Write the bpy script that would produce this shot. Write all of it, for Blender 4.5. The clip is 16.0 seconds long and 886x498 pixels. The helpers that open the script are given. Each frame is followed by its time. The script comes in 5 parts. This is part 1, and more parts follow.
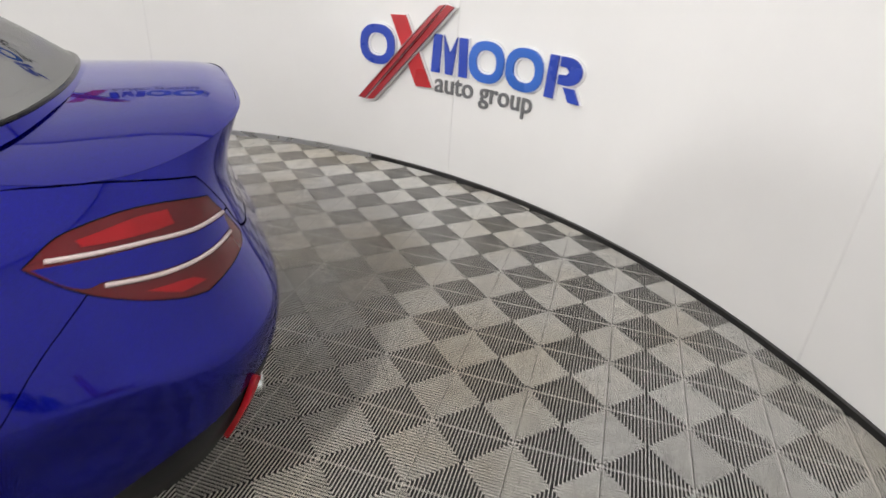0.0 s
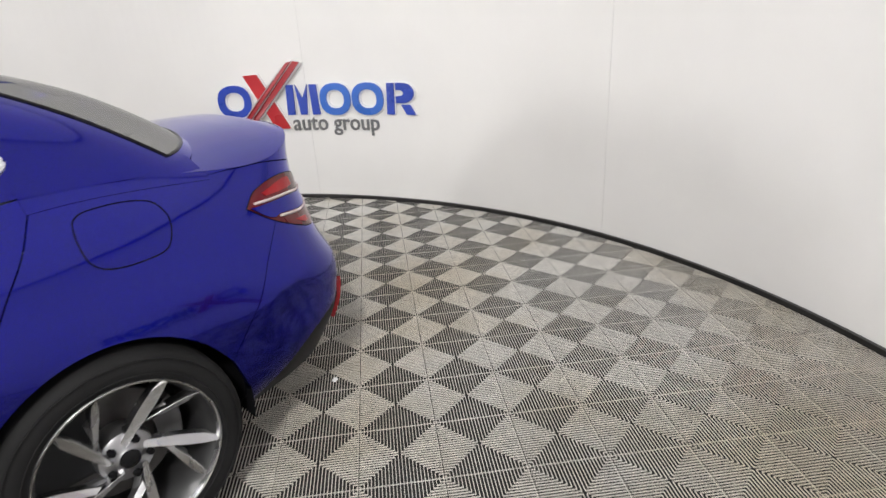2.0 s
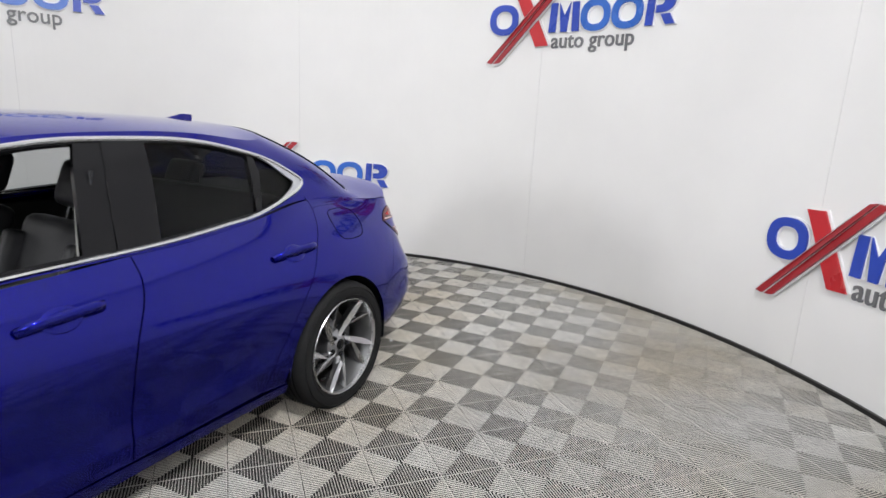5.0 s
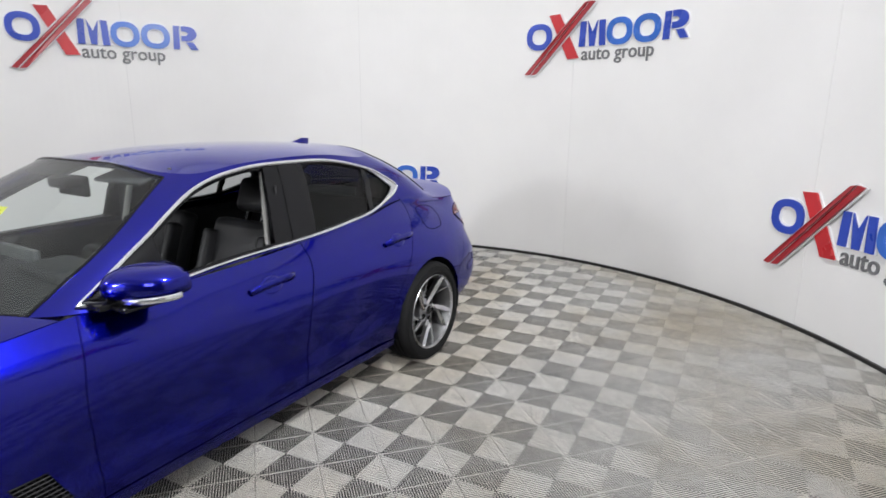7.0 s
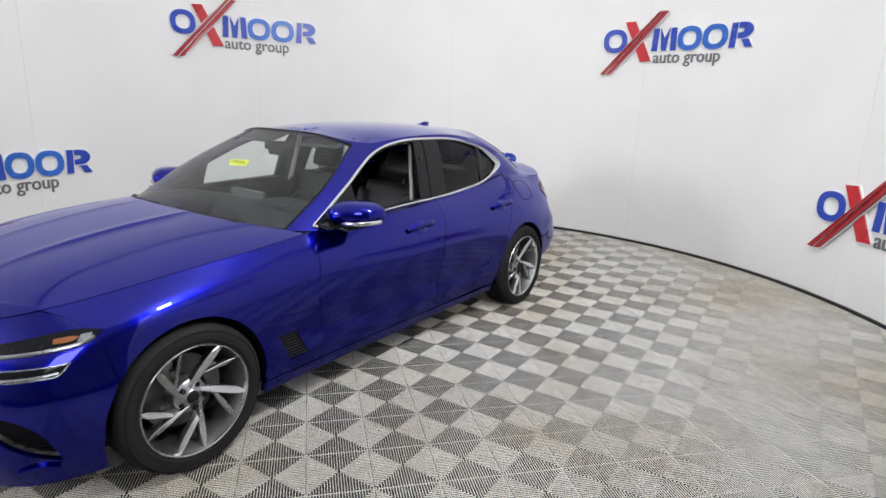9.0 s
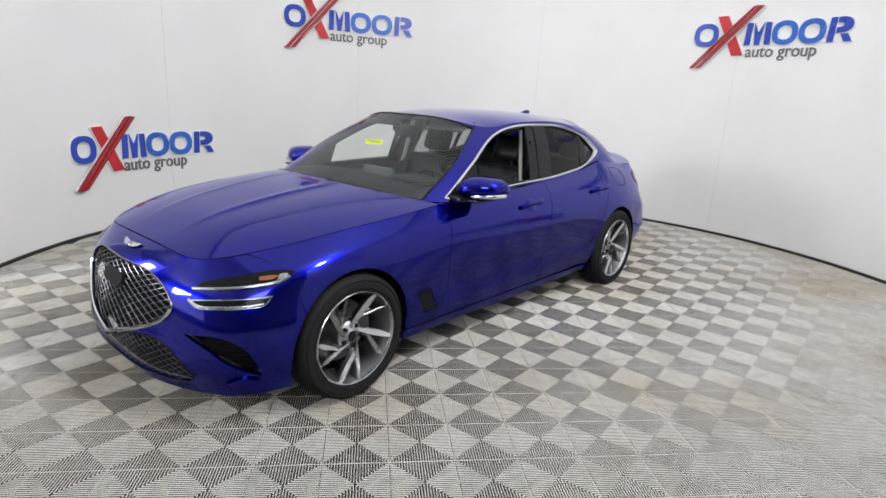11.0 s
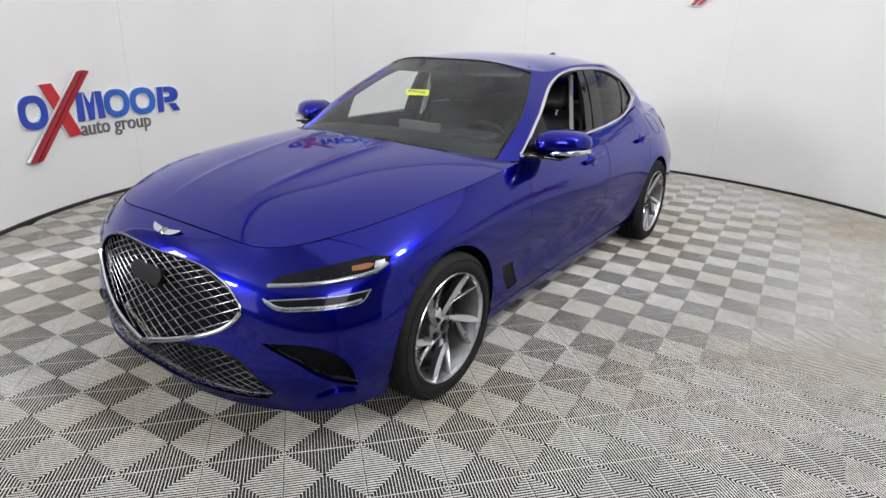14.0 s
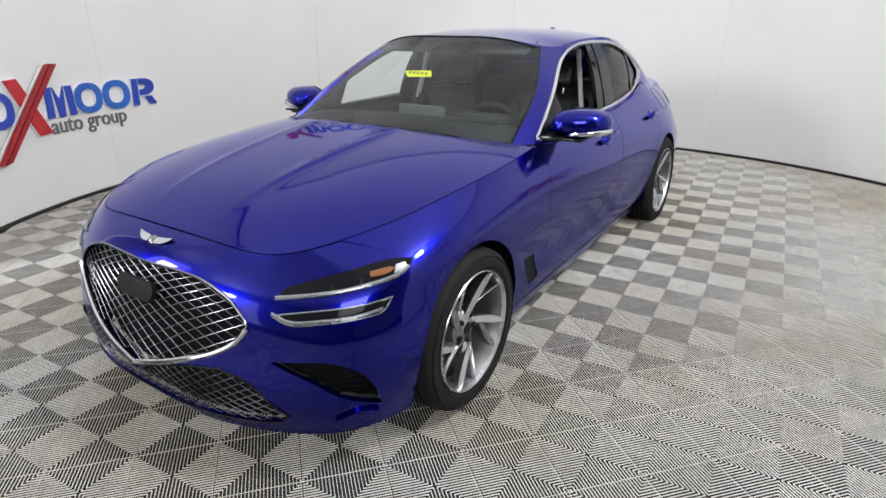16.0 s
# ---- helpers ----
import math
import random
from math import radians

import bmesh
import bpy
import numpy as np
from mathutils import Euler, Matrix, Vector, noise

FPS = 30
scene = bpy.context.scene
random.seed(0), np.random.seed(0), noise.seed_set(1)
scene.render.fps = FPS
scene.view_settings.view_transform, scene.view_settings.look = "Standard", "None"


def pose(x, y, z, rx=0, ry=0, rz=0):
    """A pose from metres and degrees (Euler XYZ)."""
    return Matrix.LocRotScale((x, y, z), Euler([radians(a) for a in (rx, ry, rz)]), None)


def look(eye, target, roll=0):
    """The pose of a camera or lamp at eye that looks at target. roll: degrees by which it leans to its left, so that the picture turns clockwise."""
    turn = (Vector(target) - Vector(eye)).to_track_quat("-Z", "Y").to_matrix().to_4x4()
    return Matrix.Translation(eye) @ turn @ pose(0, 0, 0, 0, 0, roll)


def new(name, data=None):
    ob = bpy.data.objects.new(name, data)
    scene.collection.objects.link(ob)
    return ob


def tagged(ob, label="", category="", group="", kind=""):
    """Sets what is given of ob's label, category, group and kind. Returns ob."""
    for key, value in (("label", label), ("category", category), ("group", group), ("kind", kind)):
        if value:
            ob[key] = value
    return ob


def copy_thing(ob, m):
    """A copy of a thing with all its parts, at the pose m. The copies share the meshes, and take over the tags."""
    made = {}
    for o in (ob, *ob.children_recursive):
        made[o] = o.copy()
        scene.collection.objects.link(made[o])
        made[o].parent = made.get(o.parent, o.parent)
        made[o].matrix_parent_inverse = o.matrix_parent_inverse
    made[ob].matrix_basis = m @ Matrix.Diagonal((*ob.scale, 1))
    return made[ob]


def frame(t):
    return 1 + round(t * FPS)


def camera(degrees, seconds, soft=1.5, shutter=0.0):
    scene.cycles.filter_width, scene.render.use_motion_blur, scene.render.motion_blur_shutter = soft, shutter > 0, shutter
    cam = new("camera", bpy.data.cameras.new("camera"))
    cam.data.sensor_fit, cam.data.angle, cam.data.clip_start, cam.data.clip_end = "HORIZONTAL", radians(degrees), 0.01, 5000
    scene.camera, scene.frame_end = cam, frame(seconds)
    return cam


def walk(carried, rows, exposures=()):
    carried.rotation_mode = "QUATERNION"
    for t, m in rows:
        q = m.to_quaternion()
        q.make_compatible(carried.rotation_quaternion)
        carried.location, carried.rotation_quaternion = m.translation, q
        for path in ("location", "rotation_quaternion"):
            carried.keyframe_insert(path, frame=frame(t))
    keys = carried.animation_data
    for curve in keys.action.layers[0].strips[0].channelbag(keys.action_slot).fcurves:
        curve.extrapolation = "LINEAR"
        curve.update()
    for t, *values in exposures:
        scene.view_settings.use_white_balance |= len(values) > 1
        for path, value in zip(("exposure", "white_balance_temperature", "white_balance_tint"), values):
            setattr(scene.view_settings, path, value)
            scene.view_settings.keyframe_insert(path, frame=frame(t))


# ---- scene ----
cam = camera(75.0, 16.0, shutter=0.35)
PATH = [
    (0, (-2.246, 1.834, 1.412), (-3.021, 0.227, 0.508), 4.1),
    (0.5, (-1.968, 2.125, 1.403), (-2.931, 0.603, 0.533), 3.8),
    (1, (-1.742, 2.244, 1.439), (-2.833, 0.782, 0.619), 1.8),
    (1.5, (-1.41, 2.274, 1.411), (-2.644, 0.914, 0.62), -2.1),
    (2, (-1.094, 2.392, 1.412), (-2.449, 1.125, 0.664), -3.2),
    (2.5, (-0.779, 2.557, 1.425), (-2.213, 1.348, 0.731), -0.7),
    (3, (-0.496, 2.615, 1.448), (-2.012, 1.469, 0.823), 0.0),
    (3.2, (-0.345, 2.609, 1.439), (-1.901, 1.498, 0.854), 0.6),
    (5.3, (0.913, 2.593, 1.498), (-0.814, 1.687, 1.057), 2.8),
    (5.5, (1.013, 2.585, 1.52), (-0.72, 1.686, 1.087), 2.6),
    (6, (1.218, 2.663, 1.534), (-0.525, 1.769, 1.132), 2.1),
    (6.5, (1.42, 2.791, 1.59), (-0.291, 1.841, 1.176), 1.0),
    (7, (1.61, 2.809, 1.6), (-0.055, 1.803, 1.135), 0.3),
    (7.5, (1.912, 2.766, 1.596), (0.287, 1.708, 1.104), 1.7),
    (8, (2.126, 2.799, 1.604), (0.547, 1.682, 1.095), 2.4),
    (8.2, (2.214, 2.846, 1.588), (0.637, 1.724, 1.083), 2.4),
    (10.3, (3.062, 3.107, 1.586), (1.54, 1.9, 1.109), 2.9),
    (10.5, (3.082, 3.107, 1.567), (1.591, 1.866, 1.081), 3.1),
    (11, (3.149, 2.976, 1.538), (1.701, 1.699, 1.014), 3.1),
    (11.5, (3.208, 2.731, 1.533), (1.75, 1.479, 0.975), 2.5),
    (12, (3.224, 2.572, 1.521), (1.75, 1.344, 0.955), 2.0),
    (12.5, (3.15, 2.404, 1.487), (1.681, 1.185, 0.891), 1.7),
    (13, (3.116, 2.282, 1.478), (1.64, 1.099, 0.829), 1.0),
    (13.5, (3.177, 2.18, 1.472), (1.66, 1.066, 0.796), 1.5),
    (14, (3.243, 2.127, 1.466), (1.699, 1.049, 0.794), 2.1),
    (14.5, (3.262, 2.076, 1.468), (1.701, 1.012, 0.811), 2.2),
    (15, (3.193, 2.023, 1.457), (1.631, 0.963, 0.795), 1.5),
    (15.5, (3.112, 1.971, 1.441), (1.559, 0.913, 0.757), 0.2),
    (16, (3.136, 1.885, 1.434), (1.577, 0.861, 0.711), 0.2),
]

EXPOSURE = [(0.0, 0.08, 6540, 10), (3.0, 0.04, 6480, 10), (5.5, -0.05, 6230, 10), (12.0, -0.06, 6220, 10), (16.0, -0.04, 6220, 10)]
EAST_WATTS = 325.0
PANEL_WATTS = 76.0
walk(cam, [(t, look(eye, target, roll)) for t, eye, target, roll in PATH], EXPOSURE)

# ---- world and light ----
world = bpy.data.worlds.new("world")
scene.world = world
world.use_nodes = True
world.node_tree.nodes["Background"].inputs[0].default_value = (0.9, 0.95, 1.0, 1)
world.node_tree.nodes["Background"].inputs[1].default_value = 0.02


def unseen_lamp(x, y, z, sx, sy, watts, kind="RECTANGLE"):
    data = bpy.data.lights.new("unseen_lamp_light", "AREA")
    data.shape, data.size, data.size_y, data.energy = kind, sx, sy, watts
    data.color = (1.0, 0.985, 0.965)
    ob = new("unseen_lamp_light", data)
    ob.matrix_world = pose(x, y, z)
    return ob


BOOTH = (-0.538, 0.22)     # centre of the round booth
BOOTH_R = 3.915
CEILING = 4.4
# lamps out of view: floodlights round the booth, a lamp at an assumed hall door, and
# a broad round diffuser added under the ceiling as soft fill from above
PANEL_R = 3.80
unseen_lamp(BOOTH[0], BOOTH[1], CEILING - 0.07, 2 * PANEL_R, 2 * PANEL_R, PANEL_WATTS, "DISK")
# placed to throw the car's shadow on the wall; the daylight is assumed
EAST_LAMP_AT = (8.25, -2.1, 2.95)
day = unseen_lamp(*EAST_LAMP_AT, 1.2, 1.2, EAST_WATTS)
day.name = "doorway_daylight"
day.data.color = (1.0, 0.99, 0.98)
day.matrix_world = look(EAST_LAMP_AT, (0.0, 0.0, 1.2))
# each floodlight's place, what it is aimed at, its size and its watts
# the first is added fill for floor and wall; the others follow the car's highlights
UNSEEN_FLOODS = (((5.4, 4.2, 3.6), (-1.0, -1.6, 0.9), 2.2, 110.0), ((0.5, 3.45, 4.0), (0.7, -0.7, 0.6), 0.45, 180.0), ((5.2, -4.3, 3.2), (-1.5, -0.6, 0.8), 0.8, 80.0))
for spot, aim, wide, watts in UNSEEN_FLOODS:
    hall = unseen_lamp(*spot, wide, wide, watts)
    hall.matrix_world = look(spot, aim)

# ---- materials ----
def ramp(nt, fac, stops):
    n = nt.nodes.new("ShaderNodeValToRGB")
    while len(n.color_ramp.elements) < len(stops):
        n.color_ramp.elements.new(0.5)
    for e, (p, c) in zip(n.color_ramp.elements, stops):
        e.position, e.color = p, (*c, 1) if len(c) == 3 else c
    nt.links.new(fac, n.inputs[0])
    return n.outputs[0]


def noise_tex(nt, scale, detail=4.0, rough=0.55, coords="Object"):
    tc = nt.nodes.new("ShaderNodeNewGeometry" if coords == "Position" else "ShaderNodeTexCoord")
    n = nt.nodes.new("ShaderNodeTexNoise")
    n.inputs["Scale"].default_value, n.inputs["Detail"].default_value, n.inputs["Roughness"].default_value = scale, detail, rough
    nt.links.new(tc.outputs[coords], n.inputs["Vector"])
    return n.outputs[0]


def material(name, colour, rough=0.5, metal=0.0, vary=0.08, scale=6.0, fine=90.0, bump=0.0, coat=0.0, coat_rough=0.03,
             spec=0.5, rough_vary=0.06, per_object=0.0, coords="Object"):
    """A surface with broad stains, fine grain, uneven gloss and a little relief."""
    m = bpy.data.materials.new(name)
    m.use_nodes = True
    nt = m.node_tree
    b = nt.nodes["Principled BSDF"]
    big, small = noise_tex(nt, scale, coords=coords), noise_tex(nt, fine, 3.0, coords=coords)
    lo = tuple(max(0.0, c * (1 - vary)) for c in colour)
    hi = tuple(min(1.0, c * (1 + vary)) for c in colour)
    base = ramp(nt, big, [(0.3, lo), (0.7, hi)])
    if per_object:
        info = nt.nodes.new("ShaderNodeObjectInfo")
        tone = ramp(nt, info.outputs["Random"], [(0.0, (1 - per_object,) * 3), (1.0, (1.0, 1.0, 1.0))])
        mix = nt.nodes.new("ShaderNodeMix")
        mix.data_type, mix.blend_type = "RGBA", "MULTIPLY"
        mix.inputs["Factor"].default_value = 1.0
        nt.links.new(base, mix.inputs["A"])
        nt.links.new(tone, mix.inputs["B"])
        base = mix.outputs["Result"]
    nt.links.new(base, b.inputs["Base Color"])
    r = ramp(nt, big, [(0.3, (max(0.0, rough - rough_vary),) * 3), (0.7, (min(1.0, rough + rough_vary),) * 3)])
    nt.links.new(r, b.inputs["Roughness"])
    b.inputs["Metallic"].default_value = metal
    b.inputs["Coat Weight"].default_value, b.inputs["Coat Roughness"].default_value = coat, coat_rough
    b.inputs["Specular IOR Level"].default_value = spec
    if bump:
        n = nt.nodes.new("ShaderNodeBump")
        n.inputs["Strength"].default_value, n.inputs["Distance"].default_value = bump, 0.002
        nt.links.new(small, n.inputs["Height"])
        nt.links.new(n.outputs[0], b.inputs["Normal"])
    return m


def car_paint(name, colour, flake):
    m = bpy.data.materials.new(name)
    m.use_nodes = True
    nt = m.node_tree
    b = nt.nodes["Principled BSDF"]
    tc = nt.nodes.new("ShaderNodeTexCoord")
    v = nt.nodes.new("ShaderNodeTexVoronoi")
    v.inputs["Scale"].default_value = 900.0
    nt.links.new(tc.outputs["Object"], v.inputs["Vector"])
    lo, hi = tuple(c * 0.8 for c in colour), tuple(c * 0.7 + f * 0.3 for c, f in zip(colour, flake))
    nt.links.new(ramp(nt, v.outputs["Color"], [(0.2, lo), (0.9, hi)]), b.inputs["Base Color"])
    b.inputs["Metallic"].default_value, b.inputs["Roughness"].default_value = 0.96, 0.22
    b.inputs["Coat Weight"].default_value, b.inputs["Coat Roughness"].default_value = 1.0, 0.012
    b.inputs["Coat IOR"].default_value = 1.38
    b.inputs["Specular Tint"].default_value = (0.12, 0.14, 0.9, 1)
    return m


def glass(name, tint, rough=0.0, ior=1.52):
    m = bpy.data.materials.new(name)
    m.use_nodes = True
    nt = m.node_tree
    nt.nodes.remove(nt.nodes["Principled BSDF"])
    out = nt.nodes["Material Output"]
    clear, gloss, mix, fr = (nt.nodes.new("ShaderNode" + k) for k in ("BsdfTransparent", "BsdfGlossy", "MixShader", "Fresnel"))
    clear.inputs[0].default_value = (*tint, 1)
    gloss.inputs["Roughness"].default_value = rough
    fr.inputs["IOR"].default_value = ior
    for a, i in ((fr.outputs[0], 0), (clear.outputs[0], 1), (gloss.outputs[0], 2)):
        nt.links.new(a, mix.inputs[i])
    nt.links.new(mix.outputs[0], out.inputs["Surface"])
    return m


def glowing(name, colour, strength):
    m = bpy.data.materials.new(name)
    m.use_nodes = True
    b = m.node_tree.nodes["Principled BSDF"]
    b.inputs["Base Color"].default_value = (*colour, 1)
    b.inputs["Emission Color"].default_value = (*colour, 1)
    b.inputs["Emission Strength"].default_value = strength
    return m


def stained(m, colour, scale):
    """Adds broad faint stains to a surface."""
    nt = m.node_tree
    b = nt.nodes["Principled BSDF"]
    base = b.inputs["Base Color"].links[0].from_socket
    mask = ramp(nt, noise_tex(nt, scale, 5.0, 0.6, "Position"), [(0.44, (1, 1, 1)), (0.66, colour)])
    mix = nt.nodes.new("ShaderNodeMix")
    mix.data_type, mix.blend_type = "RGBA", "MULTIPLY"
    mix.inputs["Factor"].default_value = 1.0
    nt.links.new(base, mix.inputs["A"])
    nt.links.new(mask, mix.inputs["B"])
    nt.links.new(mix.outputs["Result"], b.inputs["Base Color"])


PAINT = car_paint("blue_metallic_paint", (0.0011, 0.0020, 0.200), (0.003, 0.008, 0.54))
WALL = material("white_wall_paint", (0.80, 0.79, 0.775), 0.55, vary=0.025, scale=1.3, fine=260, bump=0.05)
SEAMS = material("wall_joint", (0.66, 0.65, 0.64), 0.6)
CEIL = material("ceiling_grey", (0.72, 0.72, 0.71), 0.8, vary=0.03)
OUTER = material("garage_wall_grey", (0.42, 0.42, 0.42), 0.7, vary=0.1, scale=1.0)
BASE = material("black_base_trim", (0.018, 0.017, 0.017), 0.35, vary=0.3, scale=4)
SILVER = material("silver_trim", (0.62, 0.63, 0.66), 0.3, 0.9, vary=0.08)
RIB = material("grey_tile_plastic", (0.735, 0.72, 0.68), 0.48, vary=0.12, scale=17.0, fine=140, bump=0.25, spec=0.35, rough_vary=0.1, per_object=0.10, coords="Position")
stained(RIB, (0.86, 0.80, 0.70), 0.75)
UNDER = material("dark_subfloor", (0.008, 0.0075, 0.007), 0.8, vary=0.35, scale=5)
RUBBER = material("tyre_rubber", (0.011, 0.011, 0.0115), 0.75, spec=0.2, vary=0.25, scale=9, fine=300, bump=0.2)
ALLOY = material("alloy_wheel_metal", (0.56, 0.56, 0.57), 0.26, 1.0, vary=0.06)
ALLOY_DARK = material("dark_alloy_metal", (0.34, 0.34, 0.35), 0.35, 0.9, vary=0.08)
BARREL = material("dull_rim_barrel", (0.22, 0.22, 0.224), 0.36, 0.95, vary=0.1)
DISC = material("brake_disc_steel", (0.10, 0.097, 0.097), 0.4, 0.9, vary=0.15, scale=20)
CALIPER = material("brake_caliper_grey", (0.16, 0.16, 0.165), 0.45, 0.6)
CHROME = material("satin_chrome", (0.72, 0.73, 0.75), 0.14, 1.0, vary=0.04)
GRILLE_CHROME = material("grille_chrome", (0.12, 0.12, 0.13), 0.24, 1.0, vary=0.05)
DARKCHROME = material("dark_chrome", (0.36, 0.36, 0.38), 0.2, 1.0, vary=0.06)
GLOSS = material("gloss_black_trim", (0.008, 0.008, 0.009), 0.14, vary=0.1, spec=0.18)
BLACK = material("black_plastic", (0.009, 0.009, 0.010), 0.5, spec=0.25, vary=0.2, fine=400, bump=0.1)
INNER = material("dark_inner_shell", (0.004, 0.004, 0.005), 0.85, spec=0.1)
LEATHER = material("black_leather", (0.013, 0.013, 0.0145), 0.42, spec=0.3, vary=0.18, scale=12, fine=320, bump=0.3)
DASH = material("dark_dash_plastic", (0.032, 0.033, 0.035), 0.6, spec=0.2, vary=0.15, fine=400, bump=0.25)
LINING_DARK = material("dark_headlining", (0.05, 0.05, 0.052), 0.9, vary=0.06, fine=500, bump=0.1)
MESH_DARK = material("black_chrome_mesh", (0.055, 0.055, 0.06), 0.30, 0.95, vary=0.08)
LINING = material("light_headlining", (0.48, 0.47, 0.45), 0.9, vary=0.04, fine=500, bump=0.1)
GLASS = glass("clear_glass", (0.80, 0.86, 0.84))
TINT = glass("tinted_glass", (0.55, 0.57, 0.57), ior=1.27)
REAR_GLASS = glass("tinted_rear_glass", (0.42, 0.44, 0.44), ior=4.2)
# grey that paints the reflection on the centre display into its colour
SCREEN_SHEEN = material("display_sheen_grey", (0.11, 0.115, 0.115), 0.4, spec=0.3)
LAMP_DARK = material("lamp_black_interior", (0.008, 0.008, 0.010), 0.10, vary=0.2, spec=0.1)
LAMP_SILVER = material("lamp_reflector", (0.36, 0.37, 0.39), 0.28, 0.9)
AMBER = material("amber_reflector", (0.20, 0.075, 0.028), 0.2)
RED = material("red_lamp_lens", (0.28, 0.007, 0.011), 0.12, vary=0.2, spec=0.3)
RED_DARK = material("dark_red_lamp_lens", (0.10, 0.008, 0.011), 0.10, vary=0.2, spec=0.3)
LEDBAR = material("white_light_bar", (0.56, 0.45, 0.44), 0.25, vary=0.03)
YELLOW = material("yellow_sticker_paper", (0.78, 0.80, 0.02), 0.6, vary=0.05)
INK = material("dark_ink", (0.05, 0.05, 0.05), 0.7)
LOGO_BLUE = material("blue_acrylic", (0.022, 0.060, 0.42), 0.3, vary=0.12, scale=2.5)
LOGO_LIGHT = material("light_blue_acrylic", (0.03, 0.13, 0.52), 0.3, vary=0.12, scale=2.5)
LOGO_RED = material("red_acrylic", (0.50, 0.018, 0.026), 0.32, vary=0.1, scale=3)
LOGO_DARKRED = material("dark_red_acrylic", (0.33, 0.014, 0.022), 0.32, vary=0.1, scale=3)
LOGO_WHITE = material("white_acrylic", (0.82, 0.82, 0.83), 0.35, vary=0.02)
LOGO_GREY = material("grey_acrylic", (0.15, 0.15, 0.155), 0.4, vary=0.1)
GLOW = glowing("lamp_diffuser", (1.0, 0.985, 0.96), 1.5)

# ---- building blocks ----
def part(name, bm, mat, parent=None, label="", smooth=True, world_at=None):
    me = bpy.data.meshes.new(name)
    bmesh.ops.recalc_face_normals(bm, faces=bm.faces[:])
    bm.to_mesh(me)
    bm.free()
    for p in me.polygons:
        p.use_smooth = smooth
    if smooth:
        me.set_sharp_from_angle(angle=radians(38))
    me.materials.append(mat)
    ob = new(name, me)
    if parent:
        ob.parent = parent
    if world_at:
        ob.matrix_world = world_at
    if label:
        tagged(ob, label)
    return ob


def shape(name, verts, faces, mat, parent=None, label="", normals=None, smooth=True):
    me = bpy.data.meshes.new(name)
    me.from_pydata([tuple(v) for v in verts], [], [tuple(int(i) for i in f) for f in faces])
    me.update()
    me.polygons.foreach_set("use_smooth", [smooth] * len(me.polygons))
    if normals is not None:
        me.normals_split_custom_set_from_vertices([tuple(n) for n in normals])
    me.materials.append(mat)
    ob = new(name, me)
    if parent:
        ob.parent = parent
    if label:
        tagged(ob, label)
    return ob


def box(lo, hi, bevel=0.0, bm=None, seg=2, m=None):
    bm = bm or bmesh.new()
    made = bmesh.ops.create_cube(bm, size=1)["verts"]
    for v in made:
        v.co = Vector([lo[i] if v.co[i] < 0 else hi[i] for i in range(3)])
    if bevel:
        edges = list({e for v in made for e in v.link_edges})
        done = bmesh.ops.bevel(bm, geom=edges, offset=bevel, segments=seg, affect="EDGES", profile=0.6)
        made = list({v for f in done["faces"] for v in f.verts} | {v for v in made if v.is_valid})
    if m is not None:
        bmesh.ops.transform(bm, matrix=m, verts=made)
    return bm


def lathe(profile, steps, bm=None, axis="y", centre=(0, 0, 0), closed=False):
    """Turns (radius, height) round an axis."""
    bm = bm or bmesh.new()
    rings = []
    for k in range(steps):
        a = 2 * math.pi * k / steps
        ring = []
        for r, h in profile:
            c, s = r * math.cos(a), r * math.sin(a)
            p = (c, h, s) if axis == "y" else (c, s, h)
            ring.append(bm.verts.new([p[i] + centre[i] for i in range(3)]))
        rings.append(ring)
    n = len(profile)
    for k in range(steps):
        a, b = rings[k], rings[(k + 1) % steps]
        for i in range(n if closed else n - 1):
            j = (i + 1) % n
            bm.faces.new((a[i], b[i], b[j], a[j]))
    return bm


def tube(points, radius, sides=8, closed=False, bm=None, flat=1.0):
    """A round bar along a line of points."""
    bm = bm or bmesh.new()
    P = [Vector(p) for p in points]
    n = len(P)
    rings = []
    for i, p in enumerate(P):
        a, b = (P[(i - 1) % n], P[(i + 1) % n]) if closed else (P[max(0, i - 1)], P[min(n - 1, i + 1)])
        d = (b - a).normalized()
        side = d.cross(Vector((0, 0, 1)))
        if side.length < 1e-3:
            side = d.cross(Vector((0, 1, 0)))
        side.normalize()
        up = side.cross(d).normalized()
        rings.append([bm.verts.new(p + radius * (math.cos(2 * math.pi * k / sides) * side * flat + math.sin(2 * math.pi * k / sides) * up)) for k in range(sides)])
    for i in range(n if closed else n - 1):
        a, b = rings[i], rings[(i + 1) % n]
        for k in range(sides):
            bm.faces.new((a[k], a[(k + 1) % sides], b[(k + 1) % sides], b[k]))
    if not closed:
        bm.faces.new(rings[0])
        bm.faces.new(rings[-1][::-1])
    return bm


def on_wall(angle, z, inset=0.0):
    a = radians(angle)
    return Vector((BOOTH[0] + (BOOTH_R - inset) * math.cos(a), BOOTH[1] + (BOOTH_R - inset) * math.sin(a), z))


